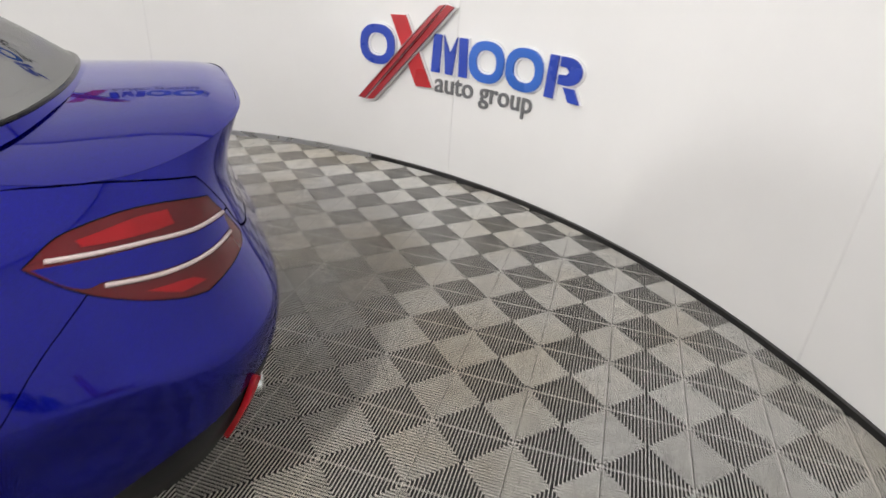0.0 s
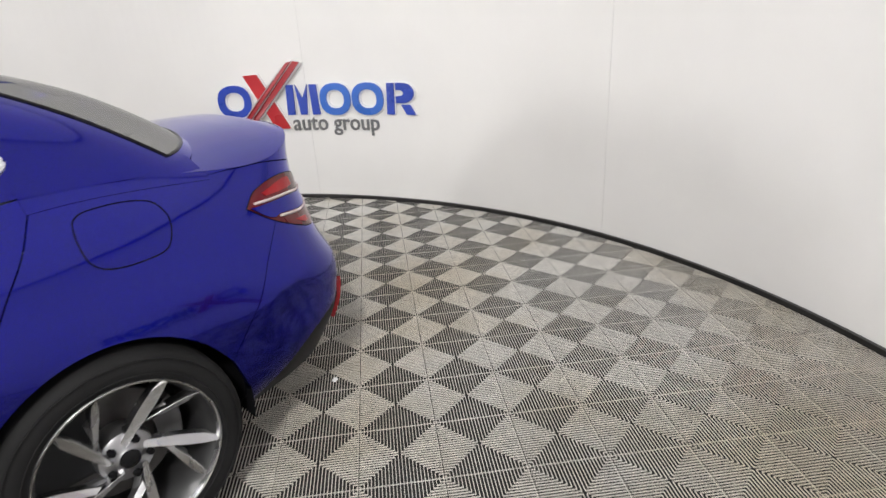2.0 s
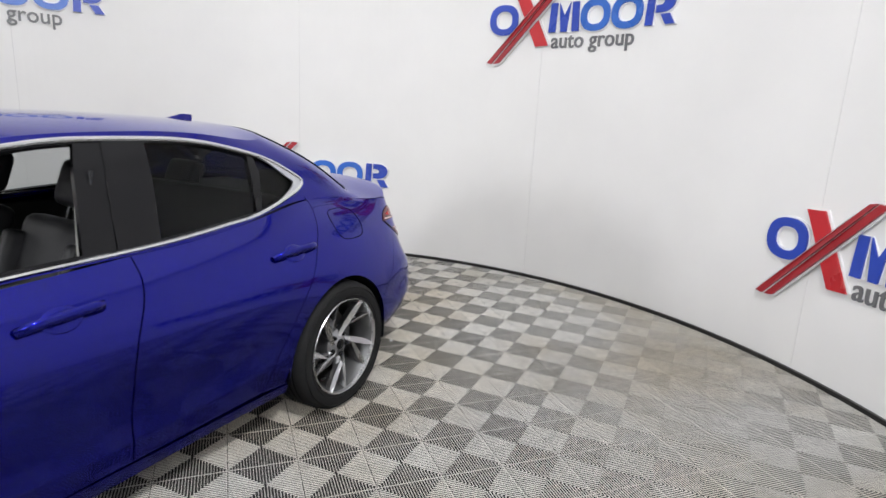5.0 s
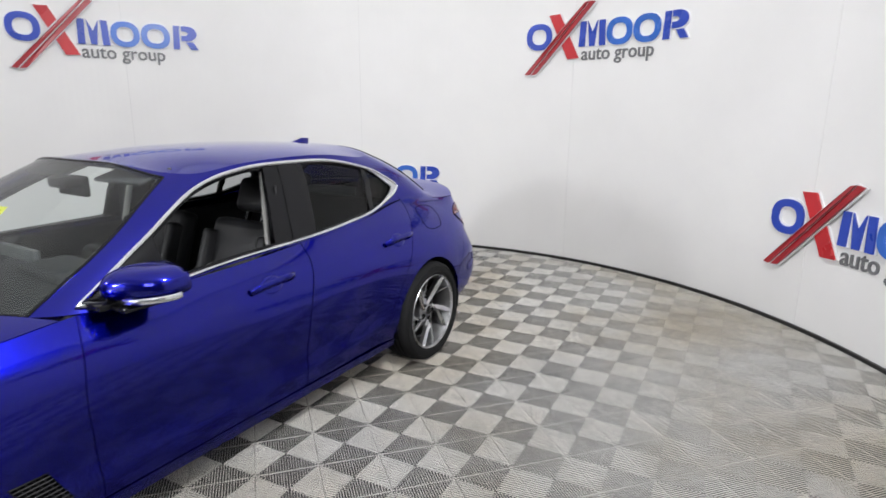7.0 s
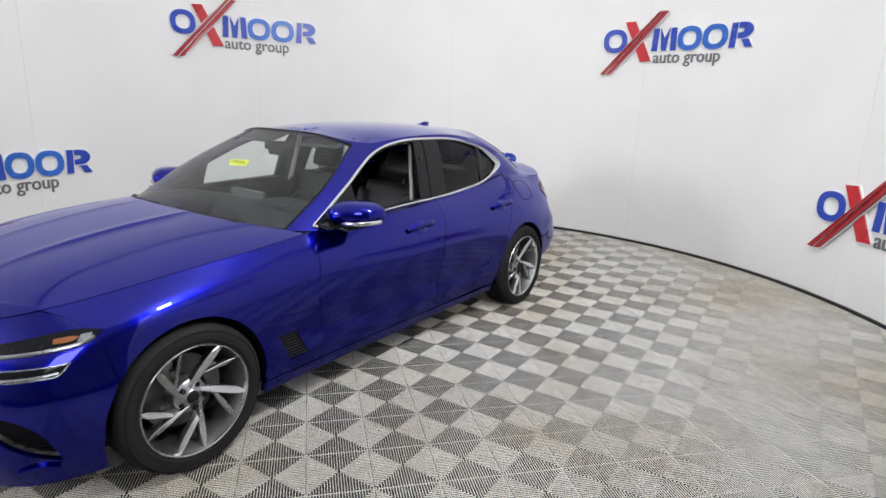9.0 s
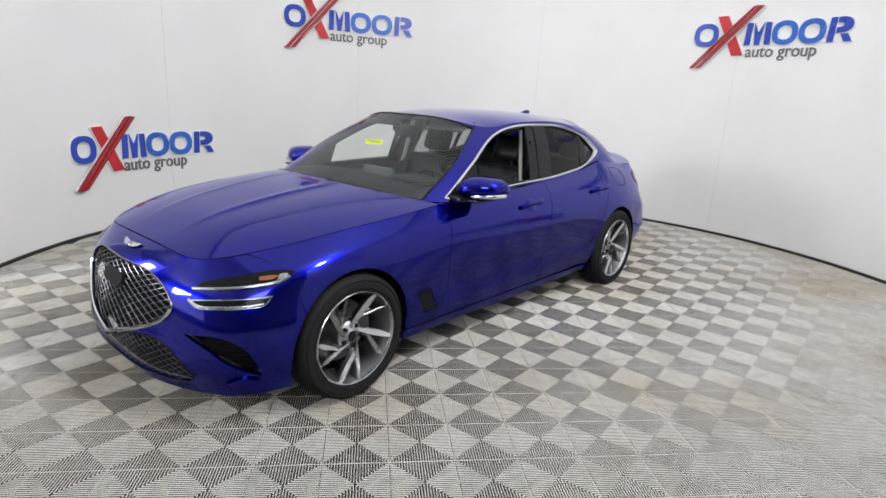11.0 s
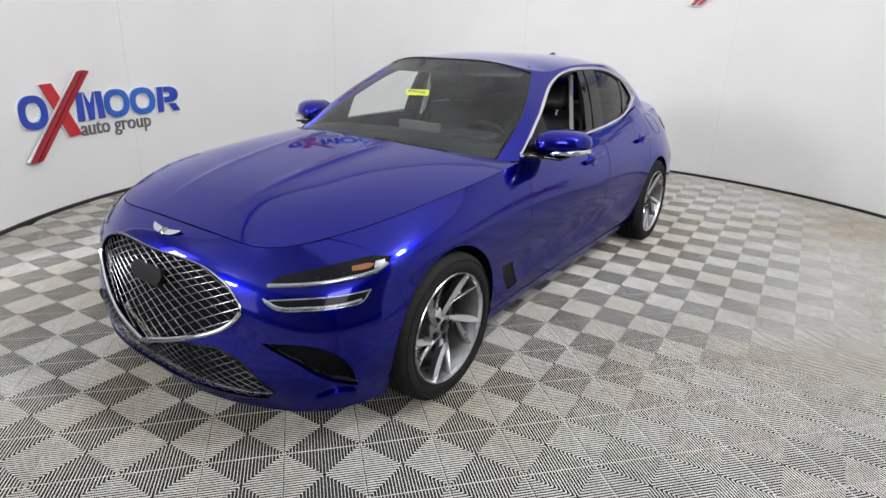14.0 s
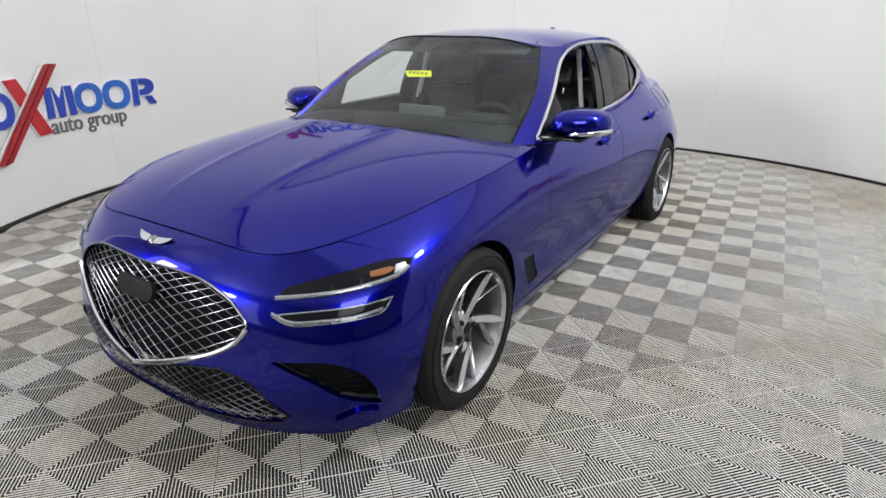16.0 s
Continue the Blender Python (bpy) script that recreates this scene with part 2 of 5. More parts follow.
def arc_wall(a0, a1, z0, z1, r0, r1, step=1.0, bm=None):
    bm = bm or bmesh.new()
    n = max(1, int(abs(a1 - a0) / step))
    prev = None
    for i in range(n + 1):
        a = radians(a0 + (a1 - a0) * i / n)
        ring = [bm.verts.new((BOOTH[0] + r * math.cos(a), BOOTH[1] + r * math.sin(a), z)) for r, z in ((r0, z0), (r1, z0), (r1, z1), (r0, z1))]
        if prev:
            for k in range(4):
                bm.faces.new((prev[k], prev[(k + 1) % 4], ring[(k + 1) % 4], ring[k]))
        else:
            bm.faces.new(ring)
        prev = ring
    bm.faces.new(prev[::-1])
    return bm


# ---- the round photo booth ----
GAP0, GAP1 = -40.0, 62.0            # the open front, in degrees
SPANS = [GAP1 + (360 + GAP0 - GAP1) * i / 7 for i in range(8)]
wall = tagged(new("wall_round"), "white painted curved wall of the round photo booth", "wall", kind="structure")
for a0, a1 in zip(SPANS, SPANS[1:]):
    part("wall_panel", arc_wall(a0 + 0.03, a1 - 0.03, 0.0, CEILING, BOOTH_R, BOOTH_R + 0.09), WALL, wall, smooth=False)
for a in SPANS[1:-1]:
    part("wall_joint", arc_wall(a - 0.12, a + 0.12, 0.05, CEILING, BOOTH_R + 0.003, BOOTH_R + 0.02, 0.2), SEAMS, wall, smooth=False)
trim = tagged(new("baseboard"), "black base trim along the foot of the curved white wall", "baseboard", kind="structure")
part("base_strip", arc_wall(GAP1, 360 + GAP0, 0.0, 0.028, BOOTH_R - 0.02, BOOTH_R - 0.001), BASE, trim, smooth=False)
part("metal_edge", arc_wall(219.3, 240.5, 0.0, 0.040, BOOTH_R - 0.026, BOOTH_R - 0.021), SILVER, trim, "silver metal edge strip", smooth=False)

part("ceiling", box((-7.5, -7.0, CEILING), (8.5, 8.0, CEILING + 0.12)), CEIL, smooth=False)
tagged(bpy.data.objects["ceiling"], "plain white hall ceiling over the photo booth", "ceiling", kind="structure")
for nm, lo, hi in (("wall_east", (8.4, -7, 0), (8.6, 8, CEILING)), ("wall_west", (-7.6, -7, 0), (-7.4, 8, CEILING)),
                   ("wall_north", (-7.4, 7.9, 0), (8.4, 8.1, CEILING)), ("wall_south", (-7.4, -7.1, 0), (8.4, -6.9, CEILING))):
    tagged(part(nm, box(lo, hi), OUTER, smooth=False), "plain grey wall of the surrounding hall", "wall", kind="structure")
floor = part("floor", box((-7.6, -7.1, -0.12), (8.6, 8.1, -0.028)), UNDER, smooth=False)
tagged(floor, "grey slatted garage floor tiles over a dark subfloor", "floor", kind="structure")

# added disc that goes with the overhead fill; no such lamp is known
lamp_thing = tagged(new("ceiling_light"), "unseen broad round white diffuser added under the ceiling as fill light", "ceiling light")
lamp_at = pose(BOOTH[0], BOOTH[1], CEILING - 0.05)
part("frame_ring", lathe([(PANEL_R, -0.02), (PANEL_R + 0.06, -0.02), (PANEL_R + 0.06, 0.05), (PANEL_R, 0.05)], 72, axis="z", closed=True), LOGO_WHITE, lamp_thing, world_at=lamp_at)
part("diffuser", lathe([(0.01, 0.0), (PANEL_R, 0.0), (PANEL_R, 0.01), (0.01, 0.01)], 72, axis="z", closed=True), CEIL, lamp_thing, "white face of the added fill disc", smooth=False, world_at=lamp_at)
# floodlight housings and hangers are made up, all out of view
hall_light = tagged(new("hall_light"), "out-of-view square white floodlight, added and aimed into the booth", "floodlight", group="hall lights")
part("housing", box((-0.60, -0.60, 0.006), (0.60, 0.60, 0.07), 0.012), LOGO_WHITE, hall_light)
part("diffuser", box((-0.56, -0.56, 0.002), (0.56, 0.56, 0.005)), GLOW, hall_light, "glowing white diffuser", smooth=False)
part("hanger", tube([(0, 0.0, 0.06), (0, 1.25, 0.75), (0, 1.42, 1.05)], 0.02, 8), LOGO_GREY, hall_light)
for k, (spot, aim, wide, _) in enumerate(UNSEEN_FLOODS):
    m = look(spot, aim) @ Matrix.Scale(wide / 1.1, 4)
    if k:
        copy_thing(hall_light, m)
    else:
        hall_light.matrix_world = m
# made-up door: a glowing panel to go with the unseen eastern lamp
door = tagged(new("doorway"), "assumed translucent hall door out of view, added as a glowing light source", "door", kind="structure")
part("added_glow_panel", box((8.335, EAST_LAMP_AT[1] - 1.8, 0.1), (8.365, EAST_LAMP_AT[1] + 1.8, 3.4)), GLOW, door, smooth=False)
for k in range(6):
    part("glow_panel_rail", box((8.315, EAST_LAMP_AT[1] - 1.85, 0.05 + 0.72 * k), (8.39, EAST_LAMP_AT[1] + 1.85, 0.11 + 0.72 * k), 0.006), SILVER, door)

# ---- the car: surfaces ----
from mathutils.geometry import delaunay_2d_cdt


def spline_rows(knots, t):
    """Rows that weigh the knots' values for a natural cubic spline at t."""
    n, h = len(knots), np.diff(knots)
    A, B = np.zeros((n, n)), np.zeros((n, n))
    A[0, 0] = A[-1, -1] = 1.0
    for i in range(1, n - 1):
        A[i, i - 1:i + 2] = h[i - 1], 2 * (h[i - 1] + h[i]), h[i]
        B[i, i - 1], B[i, i], B[i, i + 1] = 6 / h[i - 1], -6 / h[i - 1] - 6 / h[i], 6 / h[i]
    M = np.linalg.solve(A, B)
    t = np.atleast_1d(np.asarray(t, float))
    i = np.clip(np.searchsorted(knots, t) - 1, 0, n - 2)
    hi, a, b = h[i], knots[i + 1] - t, t - knots[i]
    I = np.eye(n)
    return (M[i] * (a ** 3 / (6 * hi) - a * hi / 6)[:, None] + M[i + 1] * (b ** 3 / (6 * hi) - b * hi / 6)[:, None]
            + I[i] * (a / hi)[:, None] + I[i + 1] * (b / hi)[:, None])


class Skin:
    """A smooth sheet through lines of design points, mirrored at both ends about the car's middle plane."""

    def __init__(self, lines, pad=8, fold=None):
        self.fold = fold
        L = np.array(lines, float)                       # levels, stations, xyz
        flip = np.array([1, -1, 1])
        L = np.concatenate([L[:, pad:0:-1] * flip, L, L[:, -2:-2 - pad:-1] * flip], 1)
        du = np.linalg.norm(np.diff(L, axis=1), axis=2).mean(0)
        dv = np.linalg.norm(np.diff(L, axis=0), axis=2).mean(1)
        self.u, self.v = np.r_[0, np.cumsum(du)], np.r_[0, np.cumsum(dv)]
        self.u -= self.u[pad]
        self.end = self.u[-1 - pad]
        self.net = L
        gu, gv = np.linspace(self.u[2], self.u[-3], 520), np.linspace(0, self.v[-1], 90)
        self.tu, self.tv = (a.ravel() for a in np.meshgrid(gu, gv, indexing="ij"))
        self.table = self.at(self.tu, self.tv)

    def at(self, u, v):
        p = np.einsum("ki,kj,jic->kc", spline_rows(self.u, u), spline_rows(self.v, v), self.net)
        if self.fold:
            dx, dy = self.fold(p)
            p[:, 0] += dx
            p[:, 1] += np.sign(p[:, 1]) * dy
        return p

    def normal(self, u, v, e=2e-3):
        v0, v1 = np.maximum(v - e, 0), np.minimum(v + e, self.v[-1])
        n = np.cross(self.at(u + e, v) - self.at(u - e, v), self.at(u, v1) - self.at(u, v0))
        return n / np.maximum(np.linalg.norm(n, axis=1, keepdims=True), 1e-12)

    def find(self, points, lo=-99, hi=99):
        """The nearest places of the sheet to some points, as (u, v)."""
        out = []
        ok = (self.tu >= lo) & (self.tu <= hi)
        T, U, V = self.table[ok], self.tu[ok], self.tv[ok]
        for p in np.atleast_2d(points):
            k = ((T - p) ** 2).sum(1).argmin()
            w = np.array([U[k], V[k]])
            for _ in range(6):
                q = self.at(w[:1], w[1:])[0]
                e = 1e-4
                vv = min(w[1] + e, self.v[-1])
                J = np.stack([(self.at(w[:1] + e, w[1:])[0] - q) / e, (self.at(w[:1], np.array([vv]))[0] - self.at(w[:1], np.array([vv - e]))[0]) / e], 1)
                w = w + np.clip(np.linalg.lstsq(J, p - q, rcond=None)[0], -0.05, 0.05)
                w[1] = min(max(w[1], 0.0), self.v[-1])
            out.append(w)
        return np.array(out)


class Sheet:
    """A height field z = f(x, y), with the same manners as Skin."""

    def __init__(self, f):
        self.f = f

    def at(self, u, v):
        u, v = np.asarray(u, float), np.asarray(v, float)
        return np.stack([u, v, self.f(u, v)], 1)

    def normal(self, u, v, e=5e-3):
        n = np.stack([-(self.f(u + e, v) - self.f(u - e, v)) / (2 * e), -(self.f(u, v + e) - self.f(u, v - e)) / (2 * e), np.ones(len(u))], 1)
        return n / np.linalg.norm(n, axis=1, keepdims=True)

    def find(self, points, lo=-99, hi=99):
        return np.atleast_2d(points)[:, :2].astype(float)


def curve(points, step=0.012, closed=True):
    """A line through plane points. A point with a third value 1 is a corner; between corners it runs smoothly."""
    pts = [tuple(p) if len(p) == 3 else (*p, 0) for p in points]
    n = len(pts)
    if closed:
        first = next((i for i, p in enumerate(pts) if p[2]), None)
        if first is not None:
            pts = pts[first:] + pts[:first]
            pts.append(pts[0])
            wrap = False
        else:
            wrap = True
    else:
        wrap = False
    P = np.array([p[:2] for p in pts], float)
    C = [p[2] for p in pts]
    out = []
    m = len(P)
    segs = m if wrap else m - 1
    for i in range(segs):
        p1, p2 = P[i], P[(i + 1) % m]
        before = P[(i - 1) % m] if (wrap or (i > 0 and not C[i])) else 2 * p1 - p2
        after = P[(i + 2) % m] if (wrap or (i + 2 < m and not C[i + 1])) else 2 * p2 - p1
        L = np.linalg.norm(p2 - p1)
        l0, l2 = max(np.linalg.norm(p1 - before), 1e-9), max(np.linalg.norm(after - p2), 1e-9)
        m1 = (p2 - before) / (L + l0) * L
        m2 = (after - p1) / (L + l2) * L
        k = max(1, int(math.ceil(L / step)))
        for t in np.arange(k) / k:
            out.append((2 * t**3 - 3 * t**2 + 1) * p1 + (t**3 - 2 * t**2 + t) * m1 + (-2 * t**3 + 3 * t**2) * p2 + (t**3 - t**2) * m2)
    if not closed:
        out.append(P[-1])
    return np.array(out)


def inside(poly, q):
    x, y = q[:, 0][:, None], q[:, 1][:, None]
    a, b = poly, np.roll(poly, -1, 0)
    cross = ((a[:, 1] > y) != (b[:, 1] > y)) & (x < (b[:, 0] - a[:, 0]) * (y - a[:, 1]) / (b[:, 1] - a[:, 1] + 1e-15) + a[:, 0])
    return cross.sum(1) % 2 == 1


def inset_loop(poly, d):
    a = np.roll(poly, 1, 0)
    b = np.roll(poly, -1, 0)
    t = b - a
    n = np.stack([-t[:, 1], t[:, 0]], 1) / np.maximum(np.linalg.norm(t, axis=1, keepdims=True), 1e-9)
    area = 0.5 * (poly[:, 0] * b[:, 1] - b[:, 0] * poly[:, 1]).sum()
    return poly + n * (d if area > 0 else -d)


def loop_on(skin, points, step=0.012, lo=-99, hi=99):
    """A closed line on a skin from points (x, y, z[, corner])."""
    uv = skin.find([p[:3] for p in points], lo, hi)
    return curve([(*w, p[3] if len(p) > 3 else 0) for w, p in zip(uv, points)], step)


def sides_done(verts, faces, normals, sign):
    if sign > 0:
        return verts, faces, normals
    flip = np.array([1, -1, 1])
    return verts * flip, [f[::-1] for f in faces], normals * flip


def panel(name, skin, outer, mat, parent, holes=(), gap=0.0016, lip=0.012, lift=0.0, grid=0.028, side=1, label=""):
    """A thin formed plate on a skin, cut to a closed line, with turned-in edges."""
    loops = [inset_loop(outer, gap)] + [inset_loop(h, -gap) for h in holes]
    o = loops[0]
    lo, hi = o.min(0), o.max(0)
    gx, gy = np.meshgrid(np.arange(lo[0], hi[0], grid), np.arange(lo[1], hi[1], grid))
    G = np.stack([gx.ravel() + 0.5 * grid * (np.round((gy.ravel() - lo[1]) / grid) % 2), gy.ravel()], 1)
    ok = inside(o, G)
    for h in loops[1:]:
        ok &= ~inside(h, G)
    G = G[ok]
    edge = np.concatenate(loops)
    if len(G):
        d = np.concatenate([np.sqrt(((G[i:i + 400, None] - edge[None]) ** 2).sum(2)).min(1) for i in range(0, len(G), 400)])
        G = G[d > 0.45 * grid]
    pts = np.concatenate([edge, G]) if len(G) else edge
    edges, k = [], 0
    for l in loops:
        n = len(l)
        edges += [(k + i, k + (i + 1) % n) for i in range(n)]
        k += n
    v2, e2, f2, *_ = delaunay_2d_cdt([Vector(p) for p in pts], edges, [], 0, 1e-7)
    W = np.array([tuple(v) for v in v2])
    F = np.array([f for f in f2 if len(f) == 3])
    c = W[F].mean(1)
    ok = inside(o, c)
    for h in loops[1:]:
        ok &= ~inside(h, c)
    F = F[ok]
    pos, nor = skin.at(W[:, 0], W[:, 1]), skin.normal(W[:, 0], W[:, 1])
    pos = pos + nor * lift
    t = pos[F]
    fn = np.cross(t[:, 1] - t[:, 0], t[:, 2] - t[:, 0])
    bad = (fn * nor[F].mean(1)).sum(1) < 0
    F[bad] = F[bad][:, ::-1]
    faces = [tuple(f) for f in F]
    V, N = list(pos), list(nor)
    count = {}
    for f in faces:
        for i in range(3):
            a, b = f[i], f[(i + 1) % 3]
            count[(a, b)] = count.get((a, b), 0) + 1
    border = [e for e in count if (e[1], e[0]) not in count]
    if lip:
        made = {}
        for a, b in border:
            d = pos[b] - pos[a]
            side_n = np.cross(d, nor[a])
            side_n = side_n / max(np.linalg.norm(side_n), 1e-9)
            ids = []
            for p in (a, b):
                for depth, key in ((0.0, 0), (lip, 1)):
                    if (p, key) not in made:
                        made[(p, key)] = len(V)
                        V.append(pos[p] - nor[p] * depth)
                        N.append(side_n)
                    ids.append(made[(p, key)])
            faces.append((ids[0], ids[1], ids[3], ids[2]))
    V, faces, N = sides_done(np.array(V), faces, np.array(N), side)
    return shape(name, V, faces, mat, parent, label, N)


def trim_on(name, skin, line, radius, mat, parent, lift=0.0, closed=True, side=1, flat=1.0, label="", sides=8):
    w = np.array(line)
    p = skin.at(w[:, 0], w[:, 1]) + skin.normal(w[:, 0], w[:, 1]) * lift
    p[:, 1] *= side
    return part(name, tube(p, radius, sides, closed, flat=flat), mat, parent, label)


# design lines of the lower body, from the middle of the nose round the left side to the middle of the tail
LINE_FOOT = [(2.20, 0, .157), (2.175, .35, .152), (2.085, .59, .150), (1.95, .765, .155), (1.76, .855, .17), (1.42, .86, .18), (1.0, .85, .185), (.65, .842, .19),
             (0, .835, .19), (-.45, .835, .195), (-1.0, .842, .205), (-1.42, .85, .22), (-1.85, .80, .245), (-2.17, .70, .262), (-2.31, .44, .272), (-2.34, 0, .275)]
LINE_LOW = [(2.255, 0, .29), (2.222, .35, .29), (2.125, .61, .285), (1.978, .803, .29), (1.78, .89, .30), (1.42, .905, .32), (1.0, .885, .30), (.65, .872, .285),
            (0, .862, .28), (-.45, .862, .28), (-1.0, .872, .29), (-1.42, .895, .31), (-1.85, .868, .35), (-2.205, .762, .395), (-2.398, .48, .415), (-2.428, 0, .415)]
LINE_MID = [(2.235, 0, .45), (2.195, .35, .45), (2.11, .62, .44), (1.975, .82, .44), (1.79, .905, .45), (1.42, .92, .48), (1.0, .897, .45), (.65, .880, .43),
            (0, .873, .42), (-.45, .875, .42), (-1.0, .892, .44), (-1.42, .92, .47), (-1.85, .885, .50), (-2.220, .772, .525), (-2.414, .485, .537), (-2.447, 0, .542)]
LINE_WAIST = [(2.20, 0, .61), (2.165, .35, .605), (2.085, .59, .60), (1.96, .785, .60), (1.80, .875, .61), (1.42, .915, .64), (1.0, .905, .62), (.65, .897, .61),
              (0, .896, .60), (-.45, .898, .61), (-1.0, .905, .62), (-1.42, .912, .65), (-1.85, .862, .67), (-2.190, .732, .665), (-2.372, .452, .67), (-2.404, 0, .672)]
LINE_SHOULDER = [(2.14, 0, .705), (2.105, .35, .70), (2.025, .565, .695), (1.90, .745, .70), (1.76, .842, .715), (1.42, .885, .755), (1.0, .885, .76), (.65, .886, .765),
                 (0, .888, .77), (-.45, .884, .78), (-1.0, .872, .80), (-1.42, .850, .83), (-1.85, .785, .845), (-2.155, .672, .85), (-2.320, .438, .865), (-2.352, 0, .87)]
LINE_BELT = [(2.055, 0, .762), (2.045, .33, .755), (2.00, .515, .752), (1.86, .645, .782), (1.70, .725, .815), (1.42, .785, .858), (1.0, .805, .895), (.65, .790, .922),
             (0, .772, .940), (-.45, .745, .958), (-1.0, .712, .995), (-1.42, .662, 1.045), (-1.85, .625, 1.005), (-2.145, .602, .988), (-2.355, .395, 1.028), (-2.40, 0, 1.042)]


def flank_folds(p):
    """How far the pressed lines stand out along x and y: along the shoulder, above the sill and round the rear bumper."""
    x, y, z = p[:, 0], np.abs(p[:, 1]), p[:, 2]
    top = np.interp(x, [-2.0, -1.6, -1.2, -.6, 0, .6, 1.2, 1.5, 1.8], [.908, .936, .942, .895, .868, .832, .80, .775, .735])
    foot = np.interp(x, [-1.1, -.6, 0, 1.0], [.395, .355, .340, .335])
    ends = np.clip((x + 2.05) / 0.3, 0, 1) * np.clip((1.85 - x) / 0.35, 0, 1) * np.clip((y - 0.5) / 0.1, 0, 1)
    mid = np.clip((x + 1.10) / 0.25, 0, 1) * np.clip((1.02 - x) / 0.2, 0, 1) * np.clip((y - 0.5) / 0.1, 0, 1)
    crest = lambda d, w: np.exp(-np.sqrt(d ** 2 + 0.008 ** 2) / w)
    dip = np.exp(-((z - top + 0.13) / 0.07) ** 2)
    side = ends * (np.where(x < 0, 0.0035, 0.0055) * crest(z - top, 0.045) - 0.004 * dip) + mid * (0.006 * crest(z - foot, 0.03) - 0.004 * np.exp(-((z - foot - 0.10) / 0.06) ** 2))
    rim = np.interp(x, [-2.45, -2.3, -2.19, -2.09, -1.96, -1.85], [.565, .583, .615, .629, .625, .60])
    tail = np.clip((-1.80 - x) / 0.2, 0, 1) * (0.011 * crest(z - rim, 0.06) - 0.009 * np.exp(-((z - rim + 0.10) / 0.06) ** 2))
    back = np.minimum(x + 1.75, 0.0)
    run = np.maximum(np.hypot(back, y), 1e-6)
    return tail * back / run, side + tail * y / run


BODY = Skin([LINE_FOOT, LINE_LOW, LINE_MID, LINE_WAIST, LINE_SHOULDER, LINE_BELT], fold=flank_folds)

# the cabin: foot of the glass, half way up, and the roof's rim
RIM_FOOT = [(1.00, 0, .955), (.965, .35, .95), (.86, .62, .938), (.67, .782, .922), (.20, .775, .934), (-.40, .747, .955), (-1.0, .711, .994), (-1.42, .662, 1.044),
            (-1.82, .605, 1.020), (-1.985, .36, 1.050), (-2.03, 0, 1.058)]
RIM_HALF = [(.62, 0, 1.182), (.59, .335, 1.174), (.49, .58, 1.160), (.36, .690, 1.130), (.03, .697, 1.165), (-.43, .680, 1.185), (-.98, .655, 1.20), (-1.33, .608, 1.207),
            (-1.58, .530, 1.205), (-1.70, .30, 1.238), (-1.73, 0, 1.248)]
RIM_TOP = [(.215, 0, 1.380), (.19, .32, 1.371), (.115, .495, 1.340), (.02, .557, 1.328), (-.16, .578, 1.347), (-.48, .580, 1.366), (-.90, .572, 1.354), (-1.17, .540, 1.326),
           (-1.29, .455, 1.345), (-1.335, .26, 1.370), (-1.345, 0, 1.378)]
CABIN = Skin([RIM_FOOT, RIM_HALF, RIM_TOP], pad=6)


def hood_height(x, y):
    k = np.array([2.08, 2.0, 1.86, 1.6, 1.3, 1.0, 0.6])
    zc = np.interp(x, np.linspace(2.08, 0.6, 60)[::-1], (spline_rows(np.sort(k), np.linspace(2.08, 0.6, 60)) @ np.array([1.012, .994, .966, .918, .852, .792, .752]))[::-1])
    t = np.linspace(0, BODY.u[8 + 7], 300)
    e = BODY.at(t, np.full(300, BODY.v[-1]))
    o = np.argsort(e[:, 0])
    m = int(e[:, 1].argmax())
    x = np.minimum(x, np.where(np.abs(y) < 0.5, np.interp(np.abs(y), e[:m, 1], e[:m, 0]) - 1e-3, 9.0))
    ye, ze = np.interp(x, e[o, 0], e[o, 1]), np.interp(x, e[o, 0], e[o, 2])
    w = np.clip(np.abs(y) / np.maximum(ye, 0.05), 0, 1.3)
    z = zc + (ze - zc) * w ** 2.7
    ridge = 0.195 + 0.045 * np.clip((2.0 - x) / 0.8, 0, 1)
    fade = np.clip((2.0 - x) / 0.42, 0, 1) ** 1.3 * np.clip((x - 0.90) / 0.25, 0, 1)
    t = np.abs(y) - ridge
    crest = 0.0105 * np.exp(-np.sqrt(t ** 2 + 0.004 ** 2) / 0.026)
    return z + fade * (crest - 0.009 * 0.5 * (1 + np.tanh(t / 0.014)) * np.exp(-np.maximum(t, 0) / 0.15))


def deck_height(x, y):
    t = np.linspace(BODY.u[8 + 10], BODY.end, 300)
    e = BODY.at(t, np.full(300, BODY.v[-1]))
    o = np.argsort(e[:, 0])
    ye, ze = np.interp(x, e[o, 0], e[o, 1]), np.interp(x, e[o, 0], e[o, 2])
    zc = np.interp(x, [-2.40, -2.33, -2.2, -2.1, -2.0, -1.9, -1.7], [1.044, 1.065, 1.066, 1.064, 1.062, 1.064, 1.09])
    w = np.clip(np.abs(y) / np.maximum(ye, 0.05), 0, 1.3)
    return zc + (ze - zc) * w ** 2.6


